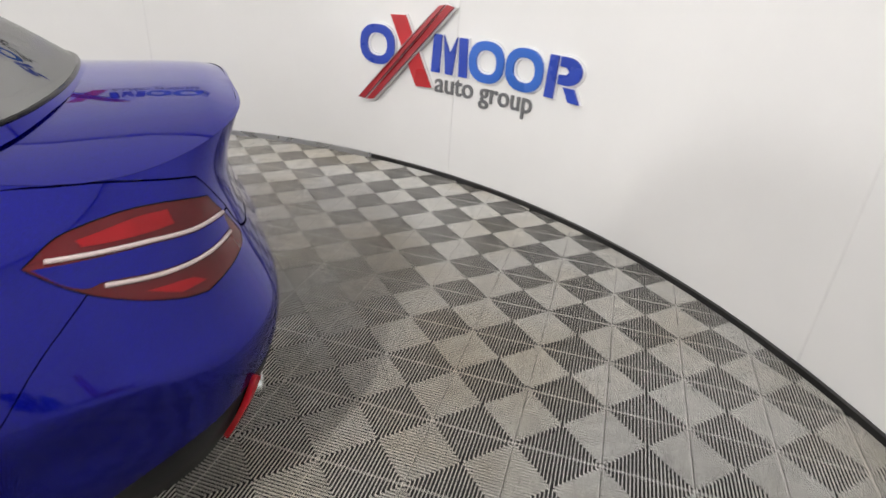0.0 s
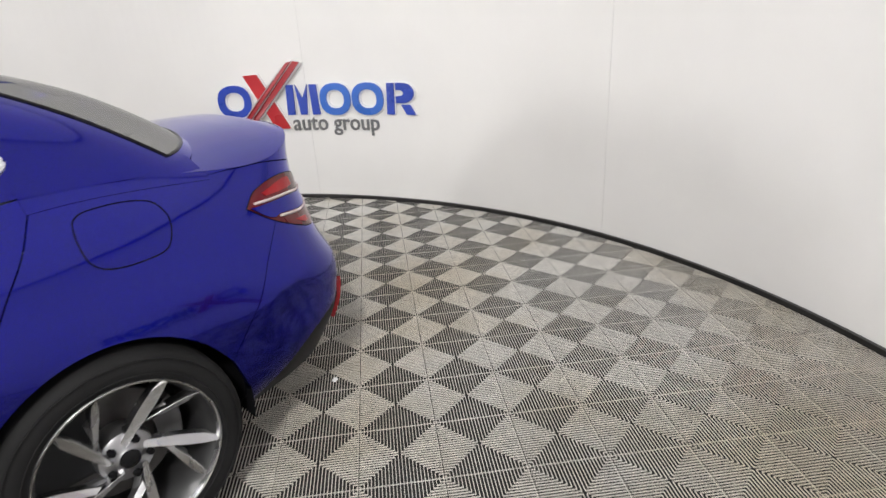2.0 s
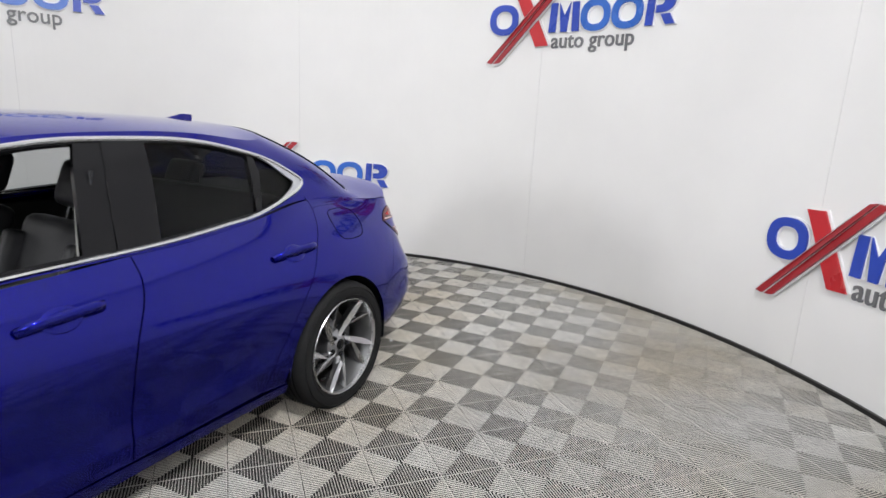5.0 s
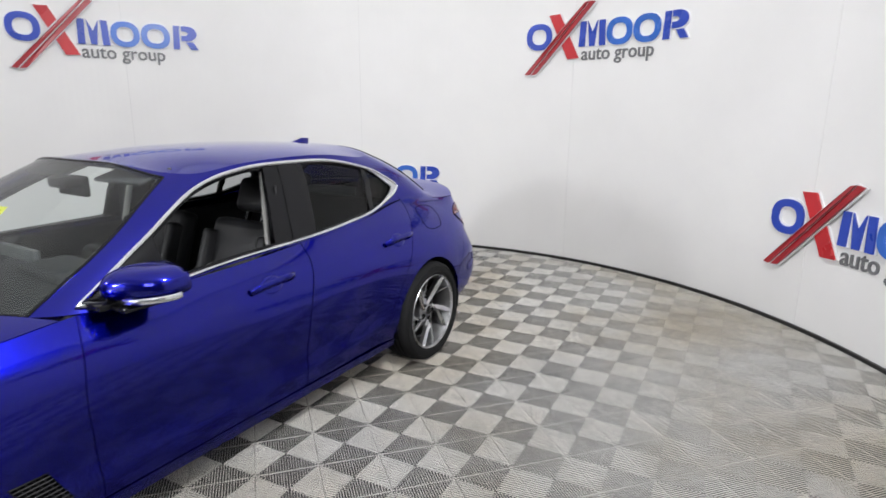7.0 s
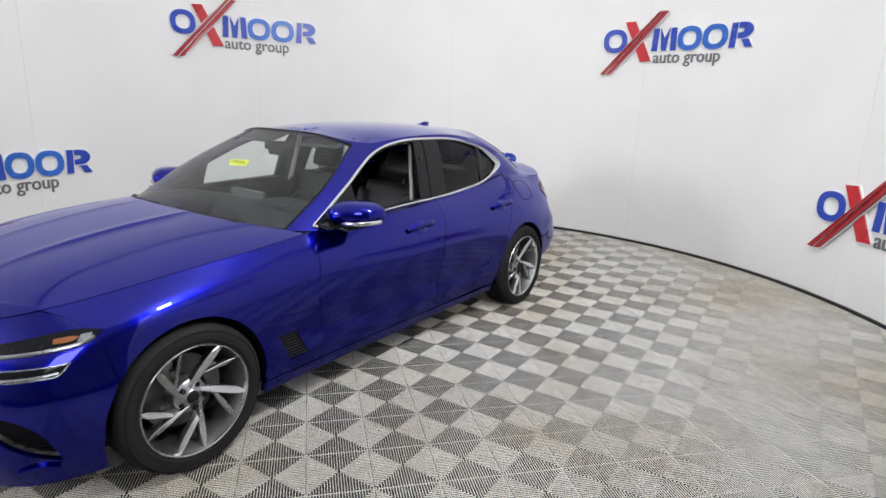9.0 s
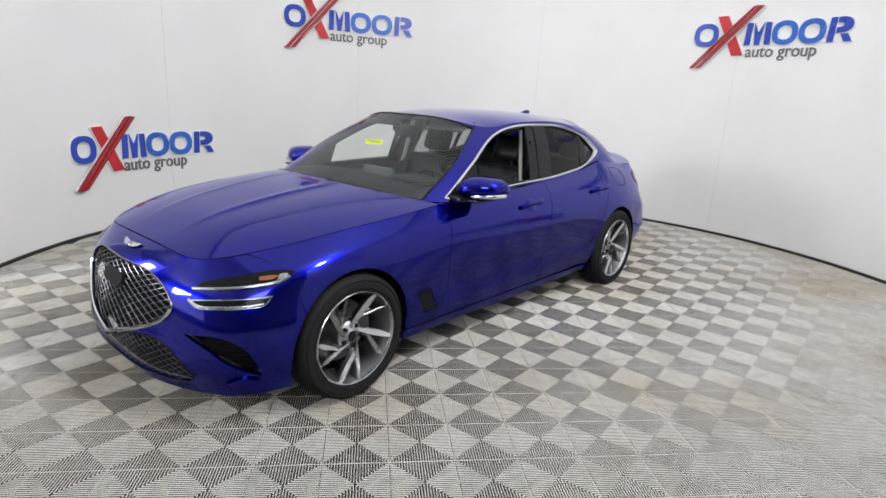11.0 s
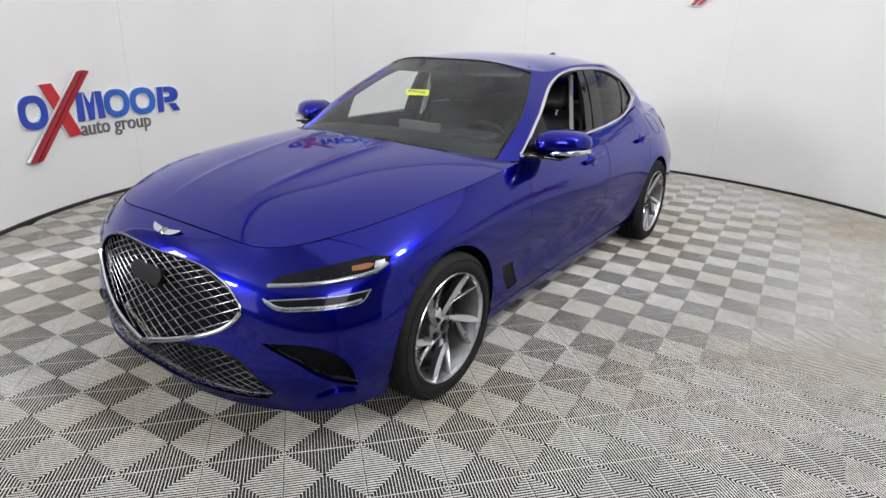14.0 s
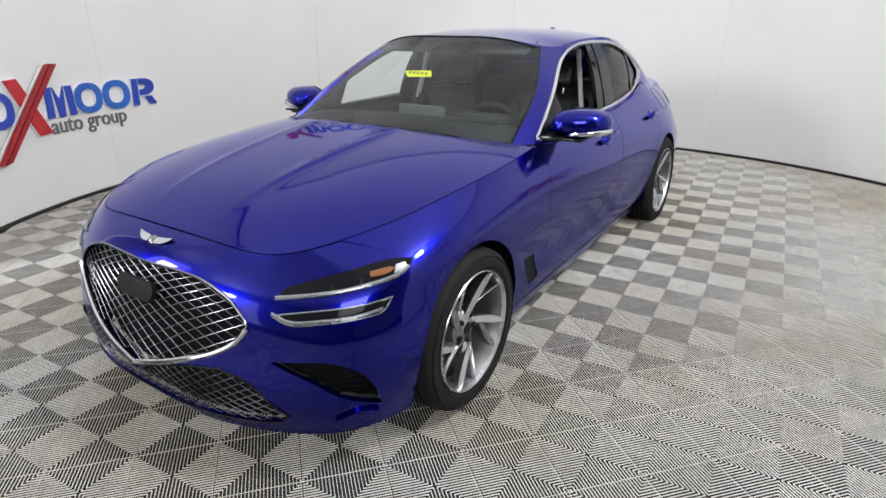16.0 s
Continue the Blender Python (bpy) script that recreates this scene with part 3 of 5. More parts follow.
def roof_height(x, y):
    t = np.linspace(0, CABIN.end, 300)
    e = CABIN.at(t, np.full(300, CABIN.v[-1]))
    o = np.argsort(e[:, 0])
    ye, ze = np.interp(x, e[o, 0], e[o, 1]), np.interp(x, e[o, 0], e[o, 2])
    zc = 1.420 - 0.042 * np.clip((x + 0.55) / 0.77, 0, 1) ** 2.2 - 0.036 * np.clip((-0.55 - x) / 0.80, 0, 1) ** 2.0
    w = np.clip(np.abs(y) / np.maximum(ye, 0.04), 0, 1.2)
    return zc + (np.minimum(ze, zc) - zc) * w ** 2.4


HOOD, DECK, ROOF = Sheet(hood_height), Sheet(deck_height), Sheet(roof_height)
AXLES, TRACK, HUB_Z, ARCH = (1.4175, -1.4175), 0.80, 0.327, 0.360

car = tagged(new("car"), "metallic blue four-door sedan parked on grey slatted tiles", "car")


def side_pts(pts, y=0.88, skin=None):
    """Points given by length and height, laid on the left flank of a skin."""
    skin = skin or BODY
    out = []
    for p in pts:
        yy = y
        for _ in range(5):
            w = skin.find([(p[0], yy, p[1])], 0.0, skin.end)
            yy = skin.at(w[:, 0], w[:, 1])[0][1]
        out.append((p[0], yy, p[1], *p[2:]))
    return out


def belt_pts(x0, x1, n=6, corner=True):
    B = np.array(LINE_BELT)[3:13]
    o = np.argsort(B[:, 0])
    return [(x, np.interp(x, B[o, 0], B[o, 1]), np.interp(x, B[o, 0], B[o, 2]) + 0.02, int(corner and i in (0, n - 1))) for i, x in enumerate(np.linspace(x0, x1, n))]


def mirrored(loop3):
    return [(p[0], -p[1], p[2], *p[3:]) for p in loop3]


# ---- outer panels ----
GRILLE = [(2.18, 0, .688), (2.145, .267, .672), (2.136, .398, .638), (2.136, .457, .602), (2.143, .495, .548), (2.178, .416, .465), (2.215, .255, .394), (2.225, 0, .318, 1)]
GRILLE_LOOP = GRILLE + mirrored(GRILLE[1:-1])[::-1]
LOWER = [(2.215, 0, .300), (2.215, .10, .335), (2.212, .267, .375), (2.181, .40, .392, 1), (2.153, .498, .362), (2.121, .56, .303), (2.09, .605, .258, 1), (2.095, .572, .222), (2.15, .461, .206), (2.19, .343, .203), (2.21, 0, .203)]
LOWER_LOOP = LOWER + mirrored(LOWER[1:-1])[::-1]
INTAKE = [(2.13, .575, .444, 1), (2.048, .737, .453), (1.987, .811, .419), (1.945, .837, .359), (1.906, .836, .268, 1), (1.956, .811, .292), (2.022, .76, .333), (2.07, .70, .383), (2.107, .629, .418)]
LAMP_UP = [(2.074, .567, .636, 1), (2.0, .684, .649), (1.89, .795, .670), (1.808, .842, .685), (1.762, .852, .703), (1.728, .845, .728, 1), (1.80, .792, .733), (1.918, .708, .709), (2.02, .602, .678), (2.045, .579, .664)]
LAMP_LOW = [(2.098, .569, .593, 1), (2.081, .626, .571), (2.025, .719, .577), (1.939, .809, .589), (1.887, .841, .598), (1.848, .848, .634, 1), (1.935, .793, .624), (2.013, .708, .614), (2.076, .608, .601)]
SEAM_FB = [(1.752, .856, .728, 1), (1.800, .76, .765), (1.86, .652, .786, 1)]

front = loop_on(BODY, [(1.95, -.515, .756), (2.04, -.33, .758), (2.055, 0, .766), (2.04, .33, .758), (2.00, .515, .756), *SEAM_FB[::-1],
                       (1.735, .87, .62), (1.715, .893, .53, 1), (1.766, .882, .42), (1.778, .868, .30), (1.765, .86, .16, 1),
                       (1.94, .76, .145), (2.06, .58, .14), (2.14, .35, .14), (2.16, 0, .14), (2.14, -.35, .14), (2.06, -.58, .14), (1.94, -.76, .145), (1.765, -.86, .16, 1),
                       (1.778, -.868, .30), (1.766, -.882, .42), (1.715, -.893, .53, 1), (1.735, -.87, .62), *mirrored(SEAM_FB)], lo=-1.7, hi=1.7)
bumper = panel("front_bumper", BODY, front, PAINT, car, lip=0.02, grid=0.024, gap=0.0005,
               holes=[loop_on(BODY, GRILLE_LOOP, lo=-1.5, hi=1.5), loop_on(BODY, LOWER_LOOP, lo=-1.5, hi=1.5),
                      loop_on(BODY, INTAKE, 0.010, 0, 1.7), loop_on(BODY, mirrored(INTAKE), 0.010, -1.7, 0)])

DOOR_F = [(.672, .935, 1), (.705, .80), (.725, .64), (.712, .45), (.700, .262, 1)]
DOOR_M = [(-.425, .965, 1), (-.415, .88), (-.335, .70), (-.312, .50), (-.310, .262, 1)]
DOOR_R = [(-1.432, 1.06, 1), (-1.406, 1.012), (-1.351, .93), (-1.284, .852), (-1.213, .76), (-1.14, .67), (-1.078, .586), (-1.018, .49), (-.967, .406), (-.90, .275, 1)]
VENT = [(.985, .475, 1), (.870, .470, 1), (.800, .335, 1), (.905, .325, 1)]
for side in (1, -1):
    fender = panel("front_fender", BODY, loop_on(BODY, [(*p[:3], 1) if i in (0, 7) else p for i, p in enumerate(belt_pts(1.86, .672, 8))][:-1] + side_pts(DOOR_F) +
                   side_pts([(1.06, .262, 1)]) + side_pts([(AXLES[0] - ARCH * math.cos(radians(a)), HUB_Z + ARCH * math.sin(radians(a))) for a in range(-8, 140, 12)]) +
                   side_pts([(1.715, .53, 1), (1.738, .62)]) + SEAM_FB[:2], lo=0, hi=9), PAINT, car, side=side, gap=0.0006,
                   holes=[loop_on(BODY, side_pts(VENT), lo=0, hi=9)])
    fdoor = panel("front_door", BODY, loop_on(BODY, side_pts(DOOR_F) + side_pts(DOOR_M[::-1]) + belt_pts(-.425, .672, 7)[1:-1], lo=0, hi=9), PAINT, car, side=side, gap=0.0026)
    rdoor = panel("rear_door", BODY, loop_on(BODY, side_pts(DOOR_M) + side_pts(DOOR_R[::-1]) + belt_pts(-1.432, -.425, 7)[1:-1], lo=0, hi=9), PAINT, car, side=side, gap=0.0026)
    quarter = panel("rear_quarter_panel", BODY, loop_on(BODY, side_pts(DOOR_R) + side_pts([(-1.052, .262, 1)]) +
                    side_pts([(AXLES[1] + ARCH * math.cos(radians(a)), HUB_Z + ARCH * math.sin(radians(a))) for a in range(-8, 152, 12)]) +
                    [(-1.742, .88, .485, 1), (-1.86, .84, .60), (-1.95, .79, .71), (-2.05, .735, .815, 1), (-2.322, .448, .836, 1), (-2.287, .501, .905), (-2.261, .533, .947, 1),
                     (-2.115, .618, .979), (-1.99, .632, .983), (-1.885, .640, .985, 1), (-1.870, .625, 1.002, 1)] + belt_pts(-1.84, -1.432, 6, False)[:-1], lo=0, hi=9), PAINT, car, side=side, gap=0.0004)
    panel("side_sill", BODY, loop_on(BODY, side_pts([(1.06, .258, 1), (1.045, .19, 1)]) + [(.4, .84, .17), (-.4, .83, .17)] + side_pts([(-1.06, .20, 1), (-1.055, .258, 1), (-.4, .255), (.4, .255)]), lo=0, hi=9), PAINT, car, side=side, lip=0.03)

REAR_TOP = [(-2.05, .735, .815, 1), (-2.322, .448, .832, 1), (-2.361, .393, .758), (-2.385, .25, .735), (-2.405, 0, .73)]
REAR_LOW = [(-1.772, .87, .40), (-1.805, .85, .275, 1), (-1.93, .849, .338), (-2.046, .841, .405), (-2.15, .81, .440), (-2.255, .742, .455), (-2.376, .586, .474), (-2.425, .25, .50), (-2.445, 0, .505)]
rear = loop_on(BODY, REAR_TOP + mirrored(REAR_TOP[:-1])[::-1] + mirrored([(-1.95, .79, .71), (-1.86, .84, .60), (-1.742, .88, .485, 1)]) + mirrored(REAR_LOW) + REAR_LOW[:-1][::-1] +
               [(-1.742, .88, .485, 1), (-1.86, .84, .60), (-1.95, .79, .71)], lo=BODY.end - 1.8, hi=BODY.end + 1.8)
rbumper = panel("rear_bumper", BODY, rear, PAINT, car, lip=0.02)
low = loop_on(BODY, [(*p[:3], 1) if i == 0 else p for i, p in enumerate(REAR_LOW[1:])] + mirrored(REAR_LOW[1:-1])[::-1] +
              [(-1.81, -.82, .235, 1), (-2.0, -.77, .235), (-2.2, -.68, .24), (-2.34, -.3, .25), (-2.34, .3, .25), (-2.2, .68, .24), (-2.0, .77, .235), (-1.81, .82, .235, 1)], lo=BODY.end - 1.8, hi=BODY.end + 1.8)
valance = panel("lower_valance", BODY, low, BLACK, rbumper, label="black textured plastic valance", lift=-0.004, lip=0.02)

# hood, trunk lid, roof
def rim_of(skin, us, level):
    p = skin.at(us, np.full(len(us), skin.v[level]))
    return [tuple(q) for q in p]


hood_side = [p for p in rim_of(BODY, np.linspace(0, BODY.u[8 + 7] - 0.07, 34), 5)]
hood_edge = hood_side + [(.80, .70, 0), (.885, .60, 0), (.985, .38, 0), (1.025, 0, 0)]
h_loop = curve([(p[0], p[1], int(i in (33, 34))) for i, p in enumerate(hood_edge)] + [(p[0], -p[1], int(i in (33, 34))) for i, p in list(enumerate(hood_edge))[-2:0:-1]], 0.014)
hood = panel("hood", HOOD, h_loop, PAINT, car, grid=0.011, gap=0.0032)
deck_side = [p for p in rim_of(BODY, np.linspace(BODY.u[8 + 12] - 0.08, BODY.end, 28), 5)]
d_loop = curve([(p[0], p[1], int(i == 0)) for i, p in enumerate(deck_side)] + [(p[0], -p[1], int(i == 0)) for i, p in list(enumerate(deck_side))[-2::-1]] + [(-1.77, -.50), (-1.86, -.34), (-1.92, 0), (-1.86, .34), (-1.77, .50)], 0.014)
trunk = tagged(new("trunk_lid"), "")
trunk.parent = car
panel("lid_top", DECK, d_loop, PAINT, trunk, gap=0.0, lip=0.0)
tail_face = [(-2.261, .533, .950, 1), (-2.287, .501, .908), (-2.322, .448, .840, 1), (-2.361, .393, .763), (-2.385, .25, .740), (-2.405, 0, .735)]
t_rim = rim_of(BODY, np.linspace(BODY.u[8 + 12] + 0.02, BODY.end, 26), 5)
tail = loop_on(BODY, [(*t_rim[0], 1), (-1.88, .640, .988), (-1.99, .632, .987), (-2.115, .618, .983)] + tail_face + mirrored(tail_face[:-1])[::-1] + mirrored([(-2.115, .618, .983), (-1.99, .632, .987), (-1.88, .640, .988), (*t_rim[0], 1)])
               + mirrored(t_rim[1:]) + t_rim[1:-1][::-1], lo=BODY.end - 1.9, hi=BODY.end + 1.9)
panel("lid_tail", BODY, tail, PAINT, trunk, gap=0.0008, lip=0.01)
roof_rim = [p for p in rim_of(CABIN, np.linspace(0, CABIN.end, 70), 2)]
r_loop = curve([(p[0], p[1]) for p in roof_rim] + [(p[0], -p[1]) for p in roof_rim[-2:0:-1]], 0.014)
roof = panel("roof", ROOF, r_loop, PAINT, car, gap=0.0, lip=0.0, grid=0.04)

# cabin: painted frame with its window openings
SCREEN = [(.975, 0, .968), (.94, .35, .965), (.862, .612, .953), (.785, .712, .945, 1), (.43, .650, 1.144), (.130, .527, 1.325, 1), (.195, .32, 1.354), (.222, 0, 1.364)]
SCREEN_LOOP = SCREEN + mirrored(SCREEN[1:-1])[::-1]
BACKLIGHT = [(-2.005, 0, 1.066), (-1.965, .34, 1.062), (-1.82, .56, 1.05, 1), (-1.58, .49, 1.20), (-1.325, .415, 1.345, 1), (-1.355, .25, 1.360), (-1.362, 0, 1.366)]
BACK_LOOP = BACKLIGHT + mirrored(BACKLIGHT[1:-1])[::-1]
DLO = [(.650, .937, 1), (.20, .950), (-.40, .971), (-.85, .999), (-1.13, 1.032), (-1.32, 1.085), (-1.395, 1.132), (-1.33, 1.178), (-1.15, 1.258), (-.87, 1.320), (-.52, 1.340), (-.20, 1.327), (.06, 1.266), (.36, 1.108)]
dlo_loop = loop_on(CABIN, side_pts(DLO, .68, CABIN), 0.012, 0.6, 9)
half = CABIN.end
screen_loop = loop_on(CABIN, SCREEN_LOOP, 0.014, -2, 2)
back_loop = loop_on(CABIN, BACK_LOOP, 0.014, half - 1.6, half + 1.6)
for side in (1, -1):
    # pillars and roof rail on one side: everything from the screen's edge to the rear window's edge
    outer = [(*SCREEN[7], 1), SCREEN[6], SCREEN[5], SCREEN[4], SCREEN[3], (*SCREEN[2], 1), (*RIM_FOOT[2], 1), (*RIM_FOOT[3], 1), *RIM_FOOT[4:10], (*RIM_FOOT[10], 1),
             (*BACKLIGHT[0], 1), *BACKLIGHT[1:6], (*BACKLIGHT[6], 1), (*RIM_TOP[10], 1), *RIM_TOP[9:0:-1], (*RIM_TOP[0], 1)]
    o_loop = loop_on(CABIN, outer, 0.014, -0.01, half + 0.01)
    panel("roof_pillar", CABIN, o_loop, PAINT, car, holes=[dlo_loop], gap=0.0, lip=0.02, side=side, grid=0.03)
    # painted fillet where the rear pillar runs into the flank
    rows = []
    for x in np.linspace(-1.40, -1.90, 30):
        b = BODY.find([(x, np.interp(x, [-1.9, -1.4], [.615, .664]), np.interp(x, [-1.9, -1.4], [1.0, 1.045]))], 0, 9)[0]
        c = CABIN.find([(x, np.interp(x, [-1.9, -1.82, -1.4], [.53, .605, .664]), np.interp(x, [-1.9, -1.82, -1.4], [1.03, 1.02, 1.044]))], 0.5, 9)[0]
        for sk, u, v in ((BODY, b[0], BODY.v[-1] - 0.030), (BODY, b[0], BODY.v[-1] - 0.010), (CABIN, c[0], 0.008), (CABIN, c[0], 0.030)):
            p, n = sk.at(np.array([u]), np.array([v]))[0], sk.normal(np.array([u]), np.array([v]))[0]
            rows.append((p + n * 0.0012, n))
    V, N = np.array([r[0] for r in rows]), np.array([r[1] for r in rows])
    N[1::4] = N[1::4] + 0.5 * N[2::4]
    N[2::4] = N[2::4] + 0.5 * N[1::4]
    N /= np.linalg.norm(N, axis=1, keepdims=True)
    F = [(4 * i + j + 4, 4 * i + j + 5, 4 * i + j + 1, 4 * i + j) for i in range(29) for j in range(3)]
    V, F, N = sides_done(V, F, N, side)
    shape("pillar_fillet", V, F, PAINT, car, normals=N)

# ---- glass and window trim ----
COWL = Sheet(lambda x, y: hood_height(np.maximum(x, 0.95), y) - 0.022)
c_edge = [(1.06, 0), (1.03, .40), (.93, .68), (.74, .775, 1), (.62, .70), (.60, .40), (.60, 0)]
panel("cowl", COWL, curve([(*p, 0) if len(p) == 2 else p for p in c_edge + [(p[0], -p[1], *p[2:]) for p in c_edge[-2:0:-1]]], 0.02), BLACK, car, gap=0, lip=0, label="black plastic cowl")
screen = panel("windscreen", CABIN, screen_loop, GLASS, car, gap=-0.004, lip=0, lift=0.001, label="clear windscreen glass")
screen.visible_shadow = False
back = panel("rear_window", CABIN, back_loop, REAR_GLASS, car, gap=-0.004, lip=0, lift=0.001, label="dark tinted rear window")
back.visible_shadow = False
trim_on("screen_seal", CABIN, screen_loop, 0.006, GLOSS, screen, lift=0.0)
trim_on("rear_seal", CABIN, back_loop, 0.006, GLOSS, back, lift=0.0)


def cut(poly, xlo, xhi):
    """The part of a loop between two slanted lines given as u at foot and top."""
    out = []
    for k in range(2):
        lim, keep = ((xlo, 1), (xhi, -1))[k]
        src, res = (poly if k == 0 else out), []
        n = len(src)
        f = lambda p: keep * (p[0] - (lim[0] + (lim[1] - lim[0]) * p[1] / CABIN.v[-1]))
        for i in range(n):
            a, b = src[i], src[(i + 1) % n]
            fa, fb = f(a), f(b)
            if fa >= 0:
                res.append(a)
            if (fa >= 0) != (fb >= 0):
                res.append(a + (b - a) * fa / (fa - fb))
        out = np.array(res)
    return out


def u_at(x, z, y=0.68):
    return CABIN.find([(x, y, z)], 0.5, 9)[0][0]


def slant(x_foot, z_foot, x_top, z_top):
    a, b = CABIN.find([(x_foot, .70, z_foot), (x_top, .58, z_top)], 0.5, 9)
    k = (b[0] - a[0]) / (b[1] - a[1])
    return a[0] - k * a[1], a[0] + k * (CABIN.v[-1] - a[1])


s_b0, s_b1, s_b2 = slant(-.275, .98, -.345, 1.30), slant(-.385, .98, -.44, 1.33), slant(-.555, .985, -.60, 1.33)
s_q = slant(-1.055, 1.03, -1.075, 1.27)
s_q2 = slant(-1.085, 1.03, -1.105, 1.27)
low_end, high_end = (-9, -9), (99, 99)
glass_loop = inset_loop(dlo_loop, 0.020)
s_tri = slant(.33, .955, .24, 1.14)
for side in (1, -1):
    frame_ob = panel("window_frame", CABIN, dlo_loop, GLOSS, car, side=side, gap=0.001, lip=0.02, lift=-0.004, label="gloss black window frame",
                     holes=[inset_loop(cut(glass_loop, s_tri, s_b0), 0.002), inset_loop(cut(glass_loop, s_b2, s_q), 0.002), inset_loop(cut(glass_loop, s_q2, high_end), 0.002)])
    panel("pillar_cover", CABIN, cut(inset_loop(dlo_loop, 0.006), s_b1, s_b2), GLOSS, frame_ob, side=side, gap=0.002, lip=0.006, lift=0.002)
    for nm, s0, s1, mt in (("door_window", s_tri, s_b0, GLASS), ("door_window", s_b2, s_q, TINT), ("quarter_window", s_q2, high_end, TINT)):
        if nm == "door_window" and mt is GLASS:
            continue
        g = panel(nm, CABIN, cut(glass_loop, s0, s1), mt, car, side=side, gap=-0.006, lip=0, lift=-0.012)
        g.visible_shadow = False
    trim_on("window_chrome", CABIN, inset_loop(dlo_loop, -0.002), 0.0095, CHROME, car, side=side, lift=0.002, label="satin chrome window surround")
    # broad bright corner piece behind the quarter window
    u0 = u_at(-1.16, 1.06)
    far = dlo_loop[:, 0] > u0
    first = next(i for i in range(len(far)) if far[i] and not far[i - 1])
    order = [(first + i) % len(far) for i in range(len(far)) if far[(first + i) % len(far)]]
    swell = np.array([0.003 + 0.050 * math.sin(math.pi * (i + 0.5) / len(order)) ** 1.2 for i in range(len(order))])[:, None]
    out_line, unit = inset_loop(dlo_loop, -0.006)[order], (inset_loop(dlo_loop, 1.0) - dlo_loop)[order]
    panel("window_corner", CABIN, np.concatenate([out_line, (dlo_loop[order] + unit * swell)[::-1]]), SILVER, car, side=side, gap=0, lip=0.008, lift=0.004, grid=0.02,
          label="broad satin chrome corner trim")

# two wipers parked along the foot of the windscreen
for y0, y1, yp in ((-0.66, -0.24, -0.10), (-0.20, 0.40, 0.52)):
    line = CABIN.find([(1.0 - 0.09 * (y / 0.6) ** 2, y, 0.972 - 0.012 * (y / 0.6) ** 2) for y in np.linspace(y0, y1, 9)], -2, 2)
    wiper = trim_on("wiper", CABIN, line, 0.0075, BLACK, car, lift=0.014, closed=False, label="black windscreen wiper", sides=6)
    arm = CABIN.find([(0.985, (y0 + y1) / 2, 0.975), (0.985 - 0.06 * abs(yp), yp, 0.955)], -2, 2)
    trim_on("wiper_arm", CABIN, [arm[0] + (arm[1] - arm[0]) * t for t in np.linspace(0, 1, 5)], 0.008, BLACK, wiper, lift=0.026, closed=False, sides=6)

# ---- front face ----
grille = tagged(new("grille"), "crest-shaped chrome mesh grille")
grille.parent = car
g_loop = loop_on(BODY, GRILLE_LOOP, 0.012, -1.5, 1.5)
l_loop = loop_on(BODY, LOWER_LOOP, 0.012, -1.5, 1.5)
panel("backing", BODY, g_loop, INNER, grille, gap=-0.01, lip=0, lift=-0.055)
g_z = BODY.at(g_loop[:, 0], g_loop[:, 1])[:, 2]
k = int(np.argmin(g_z))
turned_loop, turned_z = np.roll(g_loop, -k, 0), np.roll(g_z, -k)
low_a = [i for i in range(len(turned_z)) if turned_z[i] < 0.55]
split = next(i for i in range(len(low_a) - 1) if low_a[i + 1] - low_a[i] > 1)
chin = np.concatenate([turned_loop[low_a[split + 1:]], turned_loop[low_a[:split + 1]]])
trim_on("grille_edge", BODY, g_loop, 0.0042, DARKCHROME, grille, lift=0.001)
trim_on("grille_surround", BODY, chin, 0.0105, CHROME, grille, lift=0.003, closed=False, label="bright chrome lower surround")
lower = tagged(new("lower_grille"), "black mesh lower intake")
lower.parent = car
panel("backing", BODY, l_loop, INNER, lower, gap=-0.01, lip=0, lift=-0.035)
trim_on("intake_lip", BODY, l_loop, 0.0035, GLOSS, lower, lift=0.001)


def mesh_bars(loop, pitch, slope, radius, depth, mat, parent, name):
    """Slanted bars that follow the skin inside a loop."""
    lo, hi = loop.min(0) - 0.01, loop.max(0) + 0.01
    span = hi[0] - lo[0] + 2 * (hi[1] - lo[1]) / slope
    for sgn in (1, -1):
        k = -span / 2
        while k < span / 2:
            v = np.arange(lo[1], hi[1], 0.007)
            u = k + sgn * (v - (lo[1] + hi[1]) / 2) / slope + (lo[0] + hi[0]) / 2
            w = np.stack([u, v], 1)
            ok = inside(loop, w)
            idx = np.nonzero(ok)[0]
            if len(idx) > 3:
                for run in np.split(idx, np.nonzero(np.diff(idx) > 1)[0] + 1):
                    if len(run) > 3:
                        trim_on(name, BODY, w[run], radius, mat, parent, lift=depth, closed=False, sides=4)
            k += pitch


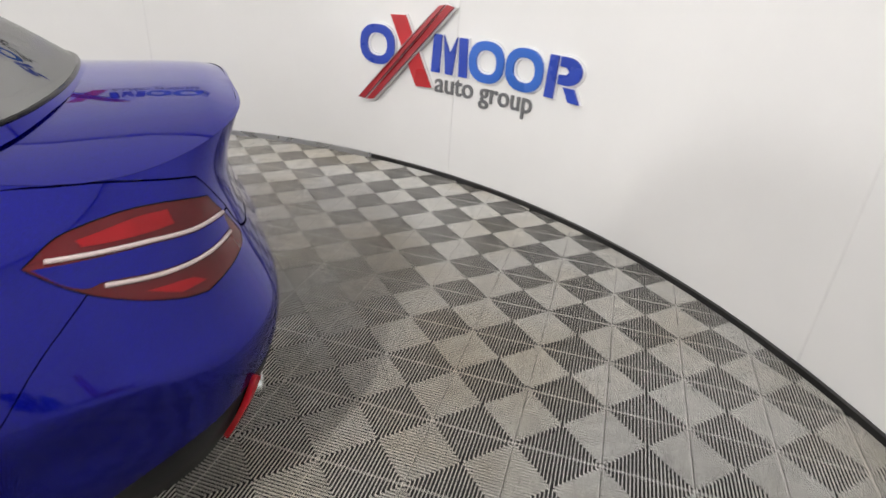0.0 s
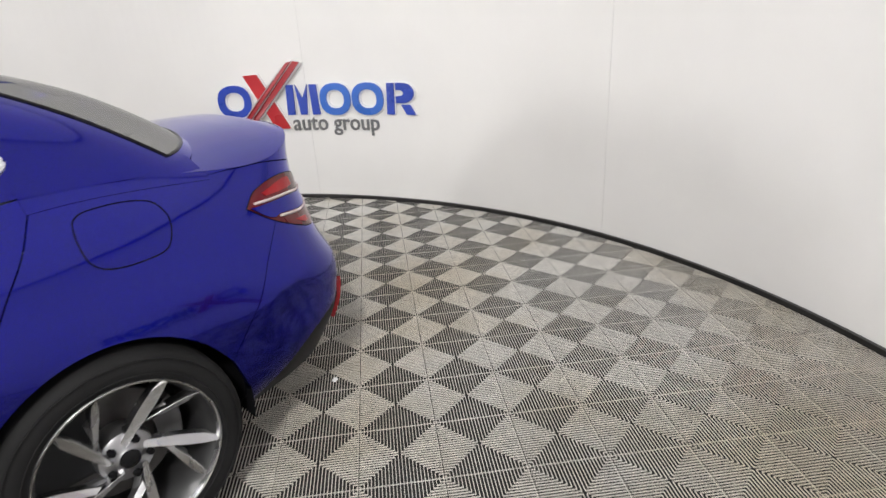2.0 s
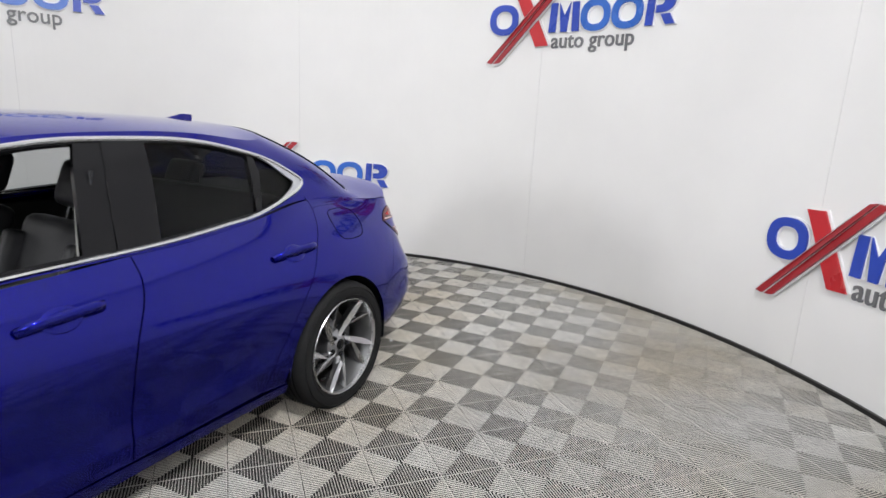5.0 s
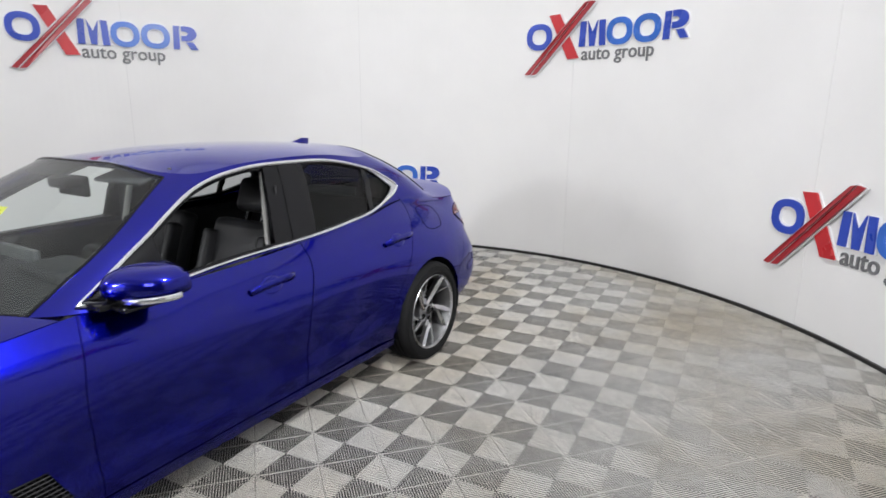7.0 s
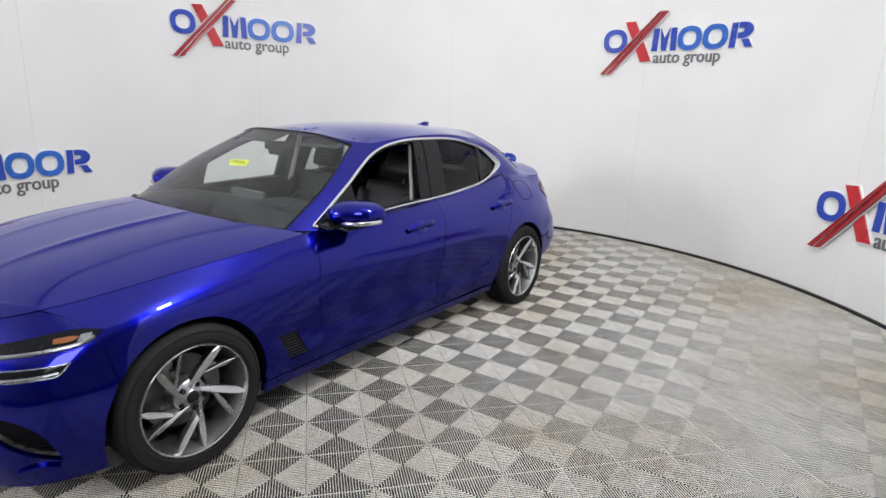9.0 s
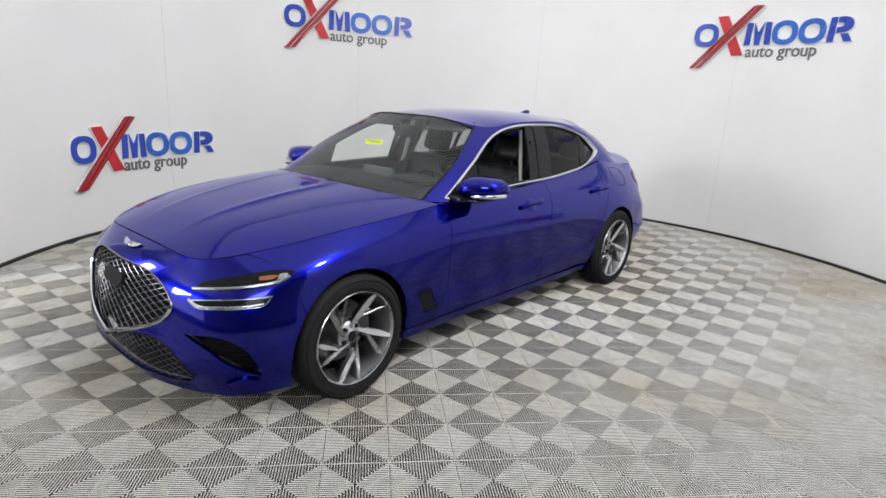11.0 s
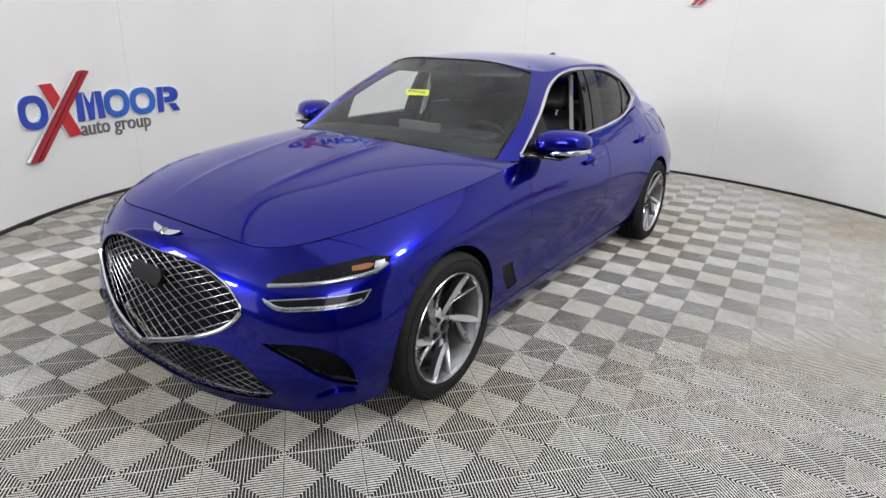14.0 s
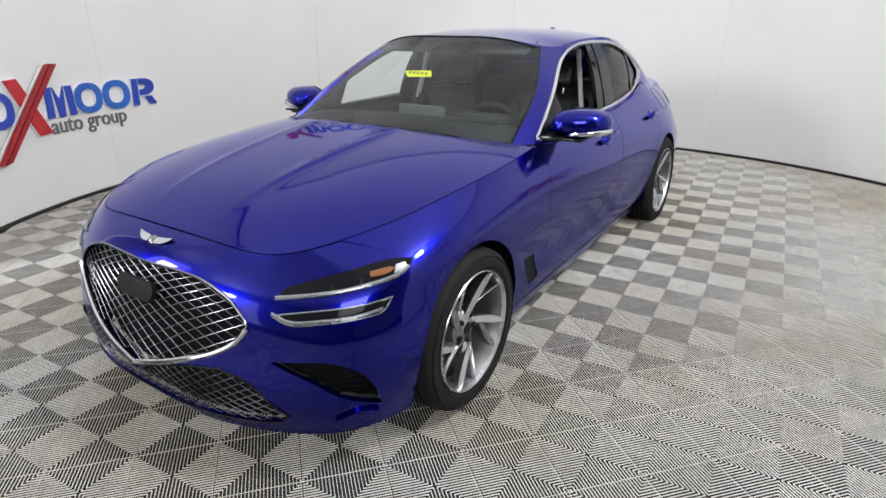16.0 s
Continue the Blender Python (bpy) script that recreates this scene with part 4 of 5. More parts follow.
mesh_bars(g_loop, 0.074, 0.52, 0.0024, -0.010, GRILLE_CHROME, grille, "grille_bar")
mesh_bars(l_loop, 0.050, 0.55, 0.0019, -0.008, MESH_DARK, lower, "mesh_bar")
radar = loop_on(BODY, [(2.2, .092, .622, 1), (2.2, .106, .585), (2.2, .078, .550, 1), (2.2, -.078, .550, 1), (2.2, -.106, .585), (2.2, -.092, .622, 1)], 0.012, -1, 1)
panel("sensor_cover", BODY, radar, BLACK, grille, lift=0.004, lip=0.02, gap=0, label="black square sensor cover")
for side in (1, -1):
    lp = loop_on(BODY, INTAKE, 0.010, 0, 1.7)
    duct = panel("side_intake", BODY, lp, INNER, car, side=side, gap=-0.012, lip=0, lift=-0.05, label="dark bumper side intake")
    for k in range(6):
        z = .300 + k * 0.021
        row = BODY.find([(1.93, .86, z), (1.99, .76, z + .006), (2.06, .66, z + .012)], 0, 1.7)
        row = np.array([row[0] + (row[2] - row[0]) * t for t in np.linspace(0, 1, 40)])
        row = row[inside(inset_loop(lp, 0.002), row)]
        if len(row) > 3:
            trim_on("slat", BODY, row, 0.0022, INNER, duct, side=side, lift=-0.028, closed=False, sides=4)
    flick = loop_on(BODY, [(2.015, .729, .241, 1), (1.971, .791, .266), (1.913, .826, .252, 1), (1.96, .779, .221)], 0.01, 0, 1.7)
    panel("winglet", BODY, flick, PAINT, car, side=side, lift=0.012, lip=0.02, gap=0)
    # upper and lower headlamps
    for nm, pts in (("headlamp", LAMP_UP), ("lower_headlamp", LAMP_LOW)):
        ll = loop_on(BODY, pts, 0.008, 0, 1.9)
        lamp = panel(nm, BODY, ll, LAMP_DARK, car, side=side, lift=0.0025, lip=0.008, gap=0.001, grid=0.02, label="black headlamp with a bright light bar")
        foot = pts[:5]
        foot = BODY.find([(p[0], p[1], p[2] + 0.009) for p in foot], 0, 1.9)
        trim_on("light_bar", BODY, curve([tuple(q) for q in foot], 0.01, closed=False), 0.0078 if nm == "headlamp" else 0.0056, LAMP_SILVER, lamp, side=side, lift=0.002, closed=False, label="silver light bar")
        if nm == "headlamp":
            am = loop_on(BODY, [(1.862, .770, .702, 1), (1.815, .806, .712), (1.797, .823, .709, 1), (1.825, .812, .694), (1.866, .776, .684, 1)], 0.006, 0, 1.9)
            panel("turn_signal", BODY, am, AMBER, lamp, side=side, lift=0.006, lip=0.004, gap=0, grid=0.01, label="amber turn signal")
            tip = loop_on(BODY, [(1.792, .820, .717, 1), (1.762, .838, .722, 1), (1.772, .846, .708), (1.812, .829, .696, 1)], 0.006, 0, 1.9)
            panel("reflector", BODY, tip, LAMP_SILVER, lamp, side=side, lift=0.006, lip=0.004, gap=0, grid=0.01, label="clear silver lamp tip")
            for q in ((1.955, .695, .664), (1.89, .757, .674)):
                w = BODY.find([q], 0, 1.9)[0]
                p, nn = BODY.at(w[:1], w[1:])[0], BODY.normal(w[:1], w[1:])[0]
                p = p + nn * 0.001
                m = Matrix.Translation((p[0], p[1] * side, p[2])) @ Vector((nn[0], nn[1] * side, nn[2])).to_track_quat("Z", "Y").to_matrix().to_4x4()
                bm = lathe([(0.0, 0.006), (0.010, 0.004), (0.013, 0.0)], 14, axis="z")
                bmesh.ops.transform(bm, matrix=m, verts=bm.verts[:])
                part("projector", bm, GLOSS, lamp)
    trim_on("light_rim", BODY, loop_on(BODY, LAMP_LOW, 0.008, 0, 1.9), 0.0028, LAMP_SILVER, lamp, side=side, lift=0.003, label="silver lamp rim")
    # fender vent
    vl = loop_on(BODY, side_pts(VENT), 0.010, 0, 9)
    vent = panel("fender_vent", BODY, vl, INNER, car, side=side, gap=-0.005, lip=0, lift=-0.02, label="black mesh fender vent")
    for k in range(9):
        xx = .805 + .022 * k
        w = BODY.find([(xx - .035, .88, .335), (xx + .045, .88, .47)], 0, 9)
        row = np.array([w[0] + (w[1] - w[0]) * t for t in np.linspace(0, 1, 30)])
        row = row[inside(vl, row)]
        if len(row) > 2:
            trim_on("vent_bar", BODY, row, 0.0020, BLACK, vent, side=side, lift=-0.005, closed=False, sides=4)
    for k in range(9):
        z = .338 + .016 * k
        w = BODY.find([(.78, .88, z), (1.0, .88, z + .004)], 0, 9)
        row = np.array([w[0] + (w[1] - w[0]) * t for t in np.linspace(0, 1, 40)])
        row = row[inside(vl, row)]
        if len(row) > 2:
            trim_on("vent_bar", BODY, row, 0.0026, BLACK, vent, side=side, lift=-0.004, closed=False, sides=4)

# winged badge, as plain shapes
badge = tagged(new("badge"), "chrome winged badge")
badge.parent = car
w0 = BODY.find([(2.115, 0, .738)], -1, 1)[0]
p0, n0 = BODY.at(w0[:1], w0[1:])[0], BODY.normal(w0[:1], w0[1:])[0]
bm_at = Matrix.Translation(p0 + n0 * 0.003) @ Matrix(((0, n0[2], n0[0]), (1, 0, 0), (0, -n0[0], n0[2]))).to_4x4()
for side in (1, -1):
    wing = curve([(0.018, 0.012, 1), (0.05, 0.016), (0.095, 0.024, 1), (0.078, 0.004), (0.05, -0.010), (0.018, -0.014, 1)], 0.008)
    bm = bmesh.new()
    ring = [bm.verts.new((side * a, -b, 0.0)) for a, b in wing]
    bm.faces.new(ring)
    top = bmesh.ops.extrude_face_region(bm, geom=bm.faces[:])
    bmesh.ops.translate(bm, verts=[v for v in top["geom"] if isinstance(v, bmesh.types.BMVert)], vec=(0, 0, 0.006))
    bmesh.ops.transform(bm, matrix=bm_at, verts=bm.verts[:])
    part("wing", bm, CHROME, badge, smooth=False)
bm = lathe([(0.0, 0.009), (0.012, 0.008), (0.018, 0.004), (0.019, 0.0)], 20, axis="z")
bmesh.ops.transform(bm, matrix=bm_at, verts=bm.verts[:])
part("shield", bm, DARKCHROME, badge)

# ---- tail lamps and rear trim ----
TAIL = [(-1.959, .739, .875, 1), (-2.023, .693, .914), (-2.145, .636, .930), (-2.279, .517, .896, 1), (-2.351, .427, .763), (-2.352, .455, .737), (-2.257, .642, .721, 1), (-2.2, .690, .741), (-2.087, .741, .793), (-2.021, .749, .830)]
E_ = BODY.end
for side in (1, -1):
    tl = loop_on(BODY, TAIL, 0.008, E_ - 1.6, E_ + 0.2)
    lamp = panel("tail_lamp", BODY, tl, RED_DARK, car, side=side, lift=0.0015, lip=0.006, gap=0.0, grid=0.02, label="split red tail lamp with white light bars")
    trim_on("seam", BODY, tl, 0.0018, INNER, lamp, side=side, lift=0.0005, label="dark gap round the lamp")
    UP = [(-1.966, .737, .879, 1), (-2.023, .695, .911), (-2.145, .638, .926), (-2.276, .520, .893, 1), (-2.303, .488, .847, 1), (-2.241, .589, .857), (-2.145, .667, .874), (-2.0, .726, .884)]
    LO = [(-2.09, .735, .811, 1), (-2.187, .674, .792), (-2.268, .588, .781), (-2.325, .490, .780, 1), (-2.349, .440, .758, 1), (-2.35, .457, .740), (-2.257, .640, .724, 1), (-2.2, .688, .744), (-2.10, .734, .786)]
    BANDP = [(-1.972, .738, .870, 1), (-2.145, .672, .861), (-2.241, .594, .844), (-2.310, .488, .832, 1), (-2.318, .489, .797, 1), (-2.268, .583, .796), (-2.187, .670, .806), (-2.077, .731, .826), (-2.05, .742, .822), (-2.015, .748, .838)]
    panel("upper_lens", BODY, loop_on(BODY, UP, 0.008, E_ - 1.6, E_ + 0.2), RED_DARK, lamp, side=side, lift=0.004, lip=0.003, gap=0, grid=0.02, label="dark red lens")
    panel("lower_lens", BODY, loop_on(BODY, LO, 0.008, E_ - 1.6, E_ + 0.2), RED_DARK, lamp, side=side, lift=0.004, lip=0.003, gap=0, grid=0.02, label="dark red lens")
    panel("blue_band", BODY, loop_on(BODY, BANDP, 0.008, E_ - 1.6, E_ + 0.2), PAINT, lamp, side=side, lift=0.006, lip=0.005, gap=0, grid=0.02, label="body-coloured blue band")
    glow_u = [(-2.04, .698, .900, 1), (-2.14, .645, .913), (-2.19, .605, .908, 1), (-2.20, .612, .878, 1), (-2.13, .668, .882), (-2.05, .703, .888, 1)]
    panel("brake_light", BODY, loop_on(BODY, glow_u, 0.008, E_ - 1.6, E_ + 0.2), RED, lamp, side=side, lift=0.006, lip=0.003, gap=0, grid=0.02, label="bright red brake light")
    glow_l = [(-2.14, .713, .784, 1), (-2.22, .648, .764), (-2.245, .625, .742, 1), (-2.2, .680, .750, 1)]
    panel("brake_light", BODY, loop_on(BODY, glow_l, 0.008, E_ - 1.6, E_ + 0.2), RED, lamp, side=side, lift=0.006, lip=0.003, gap=0, grid=0.02, label="bright red brake light")
    for pts in ([(-1.992, .728, .879), (-2.145, .669, .868), (-2.241, .591, .851), (-2.306, .487, .840)], [(-2.077, .733, .819), (-2.187, .672, .799), (-2.268, .585, .789), (-2.32, .491, .789)]):
        w = BODY.find(pts, E_ - 1.6, E_ + 0.2)
        trim_on("light_bar", BODY, curve([tuple(q) for q in w], 0.01, closed=False), 0.0048, LEDBAR, lamp, side=side, lift=0.006, closed=False, label="white light bar")
    rl = loop_on(BODY, [(-2.345, .672, .479, 1), (-2.357, .652, .464, 1), (-2.258, .688, .343, 1), (-2.245, .705, .352, 1)], 0.01, E_ - 1.6, E_ + 0.2)
    panel("reflector", BODY, rl, RED, valance, side=side, lift=0.014, lip=0.014, gap=0, grid=0.02, label="slim red reflector")
    bm = lathe([(0.045, -0.05), (0.055, -0.05), (0.060, 0.0), (0.055, 0.006), (0.045, 0.0)], 28, axis="z", closed=True)
    bmesh.ops.transform(bm, matrix=pose(-2.352, 0.50 * side, 0.372, 0, -90, 0) @ Matrix.Diagonal((1.0, 1.5, 1, 1)), verts=bm.verts[:])
    part("exhaust_tip", bm, CHROME, valance, "chrome oval exhaust tip")
    # fuel door on one flank
    if side > 0:
        fl = loop_on(BODY, [(-1.482, .735, .966), (-1.535, .708, .985), (-1.690, .700, .968), (-1.717, .744, .922), (-1.682, .804, .862), (-1.625, .822, .848), (-1.510, .828, .855), (-1.474, .806, .886)], 0.01, 0, 9)
        trim_on("fuel_door_seam", BODY, fl, 0.0022, INNER, quarter, lift=-0.0005, side=1, label="dark seam of the fuel door")

# shark-fin aerial
bm = bmesh.new()
prev = None
for k in range(9):
    t = k / 8
    ring = []
    for q, hw in ((0.0, 0.024), (0.5, 0.014), (1.0, 0.003)):
        x0, x1 = -1.08 + (-1.225 + 1.08) * q, -1.285
        ring.append((x0 + (x1 - x0) * t, hw * math.sin(math.pi * min(1.0, 0.08 + 0.9 * t) ** 0.6) + 0.001, 1.386 + 0.038 * q - 0.004 * t))
    rl = [bm.verts.new(p) for p in ring] + [bm.verts.new((p[0], -p[1], p[2])) for p in ring[::-1]]
    if prev:
        for i in range(5):
            bm.faces.new((prev[i], prev[i + 1], rl[i + 1], rl[i]))
    else:
        bm.faces.new(rl)
    prev = rl
bm.faces.new(prev[::-1])
part("shark_fin_aerial", bm, PAINT, car, "small blue shark-fin aerial")

# ---- door handles, mirrors ----
def handle(x0, x1, z0, z1, side):
    w = BODY.find([(x0, .88, z0), (x1, .88, z1)], 0, 9)
    p, n = BODY.at(w[:, 0], w[:, 1]), BODY.normal(w[:, 0], w[:, 1])
    bowl_c = (p[0] + p[1]) / 2
    c = p + n * 0.036
    pts = [p[0] + n[0] * 0.004, p[0] * .93 + p[1] * .07 + n[0] * 0.026, *(c[0] + (c[1] - c[0]) * t for t in np.linspace(.15, .85, 7)), p[1] * .95 + p[0] * .05 + n[1] * 0.028, p[1] + n[1] * 0.004]
    pts = [(q[0], q[1] * side, q[2]) for q in pts]
    ob = part("door_handle", tube(pts, 0.0165, 12, flat=0.6), PAINT, fdoor if x0 > -.5 else rdoor, "body-coloured pull handle")
    ax = Vector(((p[1] - p[0])[0], (p[1] - p[0])[1] * side, (p[1] - p[0])[2])).normalized()
    nn = Vector((n[0][0], n[0][1] * side, n[0][2]))
    bm = bmesh.new()
    bmesh.ops.create_uvsphere(bm, u_segments=20, v_segments=10, radius=1.0)
    M = Matrix((ax * 0.062, ax.cross(nn) * 0.042, nn * 0.006)).transposed().to_4x4()
    M.translation = Vector((bowl_c[0], bowl_c[1] * side, bowl_c[2]))
    bmesh.ops.transform(bm, matrix=M, verts=bm.verts[:])
    part("handle_recess", bm, PAINT, ob)


for side in (1, -1):
    handle(-.005, -.255, .838, .857, side)
    handle(-1.00, -1.255, .868, .882, side)
    mir = tagged(new("door_mirror"), "blue door mirror with a chrome lower edge")
    mir.parent = car
    bm = bmesh.new()
    bmesh.ops.create_uvsphere(bm, u_segments=32, v_segments=20, radius=1.0)
    for v in bm.verts:
        x, y, z = (math.copysign(abs(c) ** 0.78, c) for c in v.co)
        flatb = max(x, -0.42)                               # the glass side is cut flat
        up = z if z > 0 else z * 0.62
        v.co = (0.455 + 0.125 * flatb * (1 - 0.18 * y) + 0.03 * (1 - y) * 0.5 - 0.015 * y, (0.922 + 0.128 * y) * side, 0.998 + 0.076 * up * (1 - 0.12 * y) + 0.006 * y)
    part("mirror_shell", bm, PAINT, mir)
    arc = [(0.47 + 0.108 * math.cos(a), (0.925 + 0.132 * math.sin(a)) * side, 0.966 + 0.012 * max(0.0, math.sin(a))) for a in np.linspace(-1.3, 1.75, 22)]
    part("mirror_chrome", tube(arc, 0.0115, 8, flat=0.7), CHROME, mir, "chrome strip with a lamp")
    bm = box((-.10, -.10, -.006), (.10, .10, .006), 0.005)
    bmesh.ops.transform(bm, matrix=pose(0.50, 0.865 * side, 0.941), verts=bm.verts[:])
    part("mirror_foot", bm, GLOSS, mir)
    bm = box((-.075, -.075, -.012), (.09, .07, .012), 0.008)
    bmesh.ops.transform(bm, matrix=pose(0.545, 0.80 * side, 0.943), verts=bm.verts[:])
    part("mirror_arm", bm, GLOSS, mir)
    bm = bmesh.new()
    bmesh.ops.create_circle(bm, cap_ends=True, segments=28, radius=1.0)
    bmesh.ops.transform(bm, matrix=Matrix.Translation((0.400, 0.91 * side, 1.008)) @ Matrix.Rotation(radians(-90), 4, "Y") @ Matrix.Diagonal((0.062, 0.095, 1, 1)), verts=bm.verts[:])
    part("mirror_glass", bm, CHROME, mir, "mirror glass")

# ---- inner shell, floor pan, wheel wells ----
def inner_shell():
    verts, faces = [], []
    U = np.linspace(0.0, 2 * BODY.end, 240)[:-1]
    V = np.linspace(0.0, BODY.v[-1] - 0.03, 22)
    for u in U:
        s = 1
        if u > BODY.end:
            u, s = 2 * BODY.end - u, -1
        p = BODY.at(np.full(len(V), u), V) - BODY.normal(np.full(len(V), u), V) * 0.022
        p[:, 1] *= s
        verts += [tuple(q) for q in p]
    n, m = len(U), len(V)
    for i in range(n):
        for j in range(m - 1):
            f = (i * m + j, ((i + 1) % n) * m + j, ((i + 1) % n) * m + j + 1, i * m + j + 1)
            c = np.mean([verts[k] for k in f], 0)
            if any(math.hypot(c[0] - ax, c[2] - HUB_Z) < ARCH + 0.02 and abs(c[1]) > 0.5 for ax in AXLES):
                continue
            if c[0] > 1.88 and c[2] < 0.70:
                continue
            faces.append(f)
    return verts, faces


iv, jf = inner_shell()
shape("inner_shell", iv, jf, INNER, car)
part("floor_pan", box((-1.75, -.74, .185), (1.80, .74, .215), 0.01), INNER, car)
for ax in AXLES:
    for side in (1, -1):
        bm = bmesh.new()
        prof = [(ARCH + 0.012, 0.885), (ARCH + 0.012, 0.58), (0.05, 0.57)]
        rings = []
        for a in np.linspace(-12, 192, 32):
            ca, sa = math.cos(radians(a)), math.sin(radians(a))
            rings.append([bm.verts.new((ax + r * ca, y * side, HUB_Z + r * sa)) for r, y in prof])
        for a, b in zip(rings, rings[1:]):
            for i in range(2):
                bm.faces.new((a[i], a[i + 1], b[i + 1], b[i]))
        part("wheel_well", bm, INNER, car)

# ---- wheels ----
def build_wheel():
    """A wheel about its own centre, outer face towards +y."""
    wheel = tagged(new("wheel"), "multi-spoke silver alloy wheel with black tyre")
    tyre = [(0.240, 0.098), (0.246, 0.108), (0.268, 0.115), (0.292, 0.115), (0.311, 0.107), (0.322, 0.094), (0.327, 0.070), (0.3285, 0.030), (0.3285, -0.050), (0.324, -0.085), (0.305, -0.108), (0.262, -0.115), (0.232, -0.10)]
    part("tyre", lathe(tyre, 72), RUBBER, wheel, "black rubber tyre")
    for r in (0.262, 0.301):
        part("sidewall_ridge", lathe([(r - 0.0025, 0.112), (r - 0.001, 0.1168), (r + 0.001, 0.1168), (r + 0.0025, 0.109)], 72), RUBBER, wheel)
    # grooves are not cut: flat dark bands on the tread paint their shade
    for y in (-0.048, -0.016, 0.018, 0.052):
        part("tread_shade_band", lathe([(0.3292, y - 0.004), (0.3292, y + 0.004)], 72), INNER, wheel)
    bead = [(0.2460, 0.110), (0.2430, 0.114), (0.238, 0.112), (0.234, 0.098), (0.222, 0.070), (0.214, 0.02), (0.208, -0.09), (0.225, -0.10)]
    part("rim", lathe(bead[:4], 72), ALLOY, wheel, "machined alloy rim lip")
    part("rim_barrel", lathe(bead[3:], 72), BARREL, wheel, "dull grey rim barrel")
    # black disc added behind the spokes, standing in for the shade inside the wheel
    part("spoke_gap_backdrop", lathe([(0.205, -0.085), (0.02, -0.085)], 48), INNER, wheel)
    part("brake_disc", lathe([(0.165, -0.030), (0.168, -0.036), (0.165, -0.042), (0.07, -0.042), (0.07, -0.030), (0.165, -0.030)], 48), DISC, wheel, "grey steel brake disc")
    bm = bmesh.new()
    prev = None
    for a in np.linspace(150, 205, 9):
        ca, sa = math.cos(radians(a)), math.sin(radians(a))
        ring = [bm.verts.new((r * ca, y, r * sa)) for r, y in ((0.105, -0.055), (0.105, -0.008), (0.178, -0.008), (0.182, -0.02), (0.182, -0.055))]
        if prev:
            for i in range(5):
                bm.faces.new((prev[i], prev[(i + 1) % 5], ring[(i + 1) % 5], ring[i]))
        else:
            bm.faces.new(ring)
        prev = ring
    bm.faces.new(prev[::-1])
    part("brake_caliper", bm, CALIPER, wheel, "grey brake caliper")
    part("hub", lathe([(0.0, 0.072), (0.030, 0.072), (0.036, 0.066), (0.060, 0.062), (0.074, 0.050), (0.078, 0.02), (0.07, -0.03)], 40), ALLOY_DARK, wheel, "dark hub face")
    part("centre_cap", lathe([(0.0, 0.080), (0.018, 0.079), (0.027, 0.075), (0.030, 0.068)], 30), GLOSS, wheel, "black centre cap")

    def blade(a0, r0, a1, r1, widths, y0, y1, crest, thick):
        """One straight faceted blade from near the hub to the rim: a flat face, a bright ridge along one side and a steep flank."""
        bm = bmesh.new()
        p, q = (Vector((r * math.cos(radians(a)), 0, r * math.sin(radians(a)))) for a, r in ((a0, r0), (a1, r1)))
        d = (q - p).normalized()
        side = Vector((-d.z, 0, d.x))
        prev = None
        for i, w in enumerate(widths):
            t = i / (len(widths) - 1)
            y = y0 + (y1 - y0) * t ** 1.3
            c = p + (q - p) * t
            ring = [bm.verts.new(c + side * w * k + Vector((0, yy, 0))) for k, yy in
                    ((-1.0, y - 0.010), (crest - 0.10, y - 0.001), (crest, y), (crest + 0.10, y - 0.001), (1.0, y - 0.012), (0.85, y - thick), (-0.85, y - thick))]
            n = len(ring)
            if prev:
                for j in range(n):
                    bm.faces.new((prev[j], prev[(j + 1) % n], ring[(j + 1) % n], ring[j]))
            else:
                bm.faces.new(ring)
            prev = ring
        bm.faces.new(prev[::-1])
        return bm

    for k in range(5):
        b = 72 * k + 49
        # each pair: a long blade swept from the hub, a second one that forks off it, and a recessed strut behind
        part("spoke", blade(b - 40, 0.046, b, 0.240, (0.0090, 0.0120, 0.0150, 0.0165, 0.0150, 0.0060), 0.072, 0.108, 0.74, 0.044), ALLOY, wheel, smooth=False)
        part("spoke", blade(b - 9, 0.096, b + 29, 0.240, (0.0075, 0.0085, 0.0105, 0.0125, 0.0120, 0.0050), 0.078, 0.106, -0.72, 0.040), ALLOY, wheel, smooth=False)
        part("spoke_strut", blade(b - 30, 0.060, b + 14, 0.165, (0.0075, 0.0060, 0.0055), 0.056, 0.074, 0.2, 0.030), ALLOY_DARK, wheel, smooth=False)
        a = radians(b - 4)
        nut = lathe([(0.0, 0.017), (0.008, 0.017), (0.0118, 0.010), (0.0118, -0.012)], 8, axis="y")
        bmesh.ops.transform(nut, matrix=Matrix.Translation((0.055 * math.cos(a), 0.060, 0.055 * math.sin(a))), verts=nut.verts[:])
        part("wheel_nut", nut, GLOSS, wheel)
    valve = tube([(0.205 * math.cos(radians(-40)), 0.088, 0.205 * math.sin(radians(-40))), (0.19 * math.cos(radians(-40)), 0.104, 0.19 * math.sin(radians(-40)))], 0.006, 8)
    part("valve", valve, BLACK, wheel)
    return wheel


proto = build_wheel()
for k, (ax, side, turn) in enumerate([(AXLES[0], 1, 0), (AXLES[1], 1, -2), (AXLES[0], -1, 50), (AXLES[1], -1, 12)]):
    w = proto if k == 0 else copy_thing(proto, Matrix.Identity(4))
    m = pose(ax, TRACK * side, HUB_Z + 0.0015) @ (Matrix.Identity(4) if side > 0 else Matrix.Rotation(math.pi, 4, "Z")) @ Matrix.Rotation(radians(turn), 4, "Y")
    w.parent = car
    w.matrix_basis = m

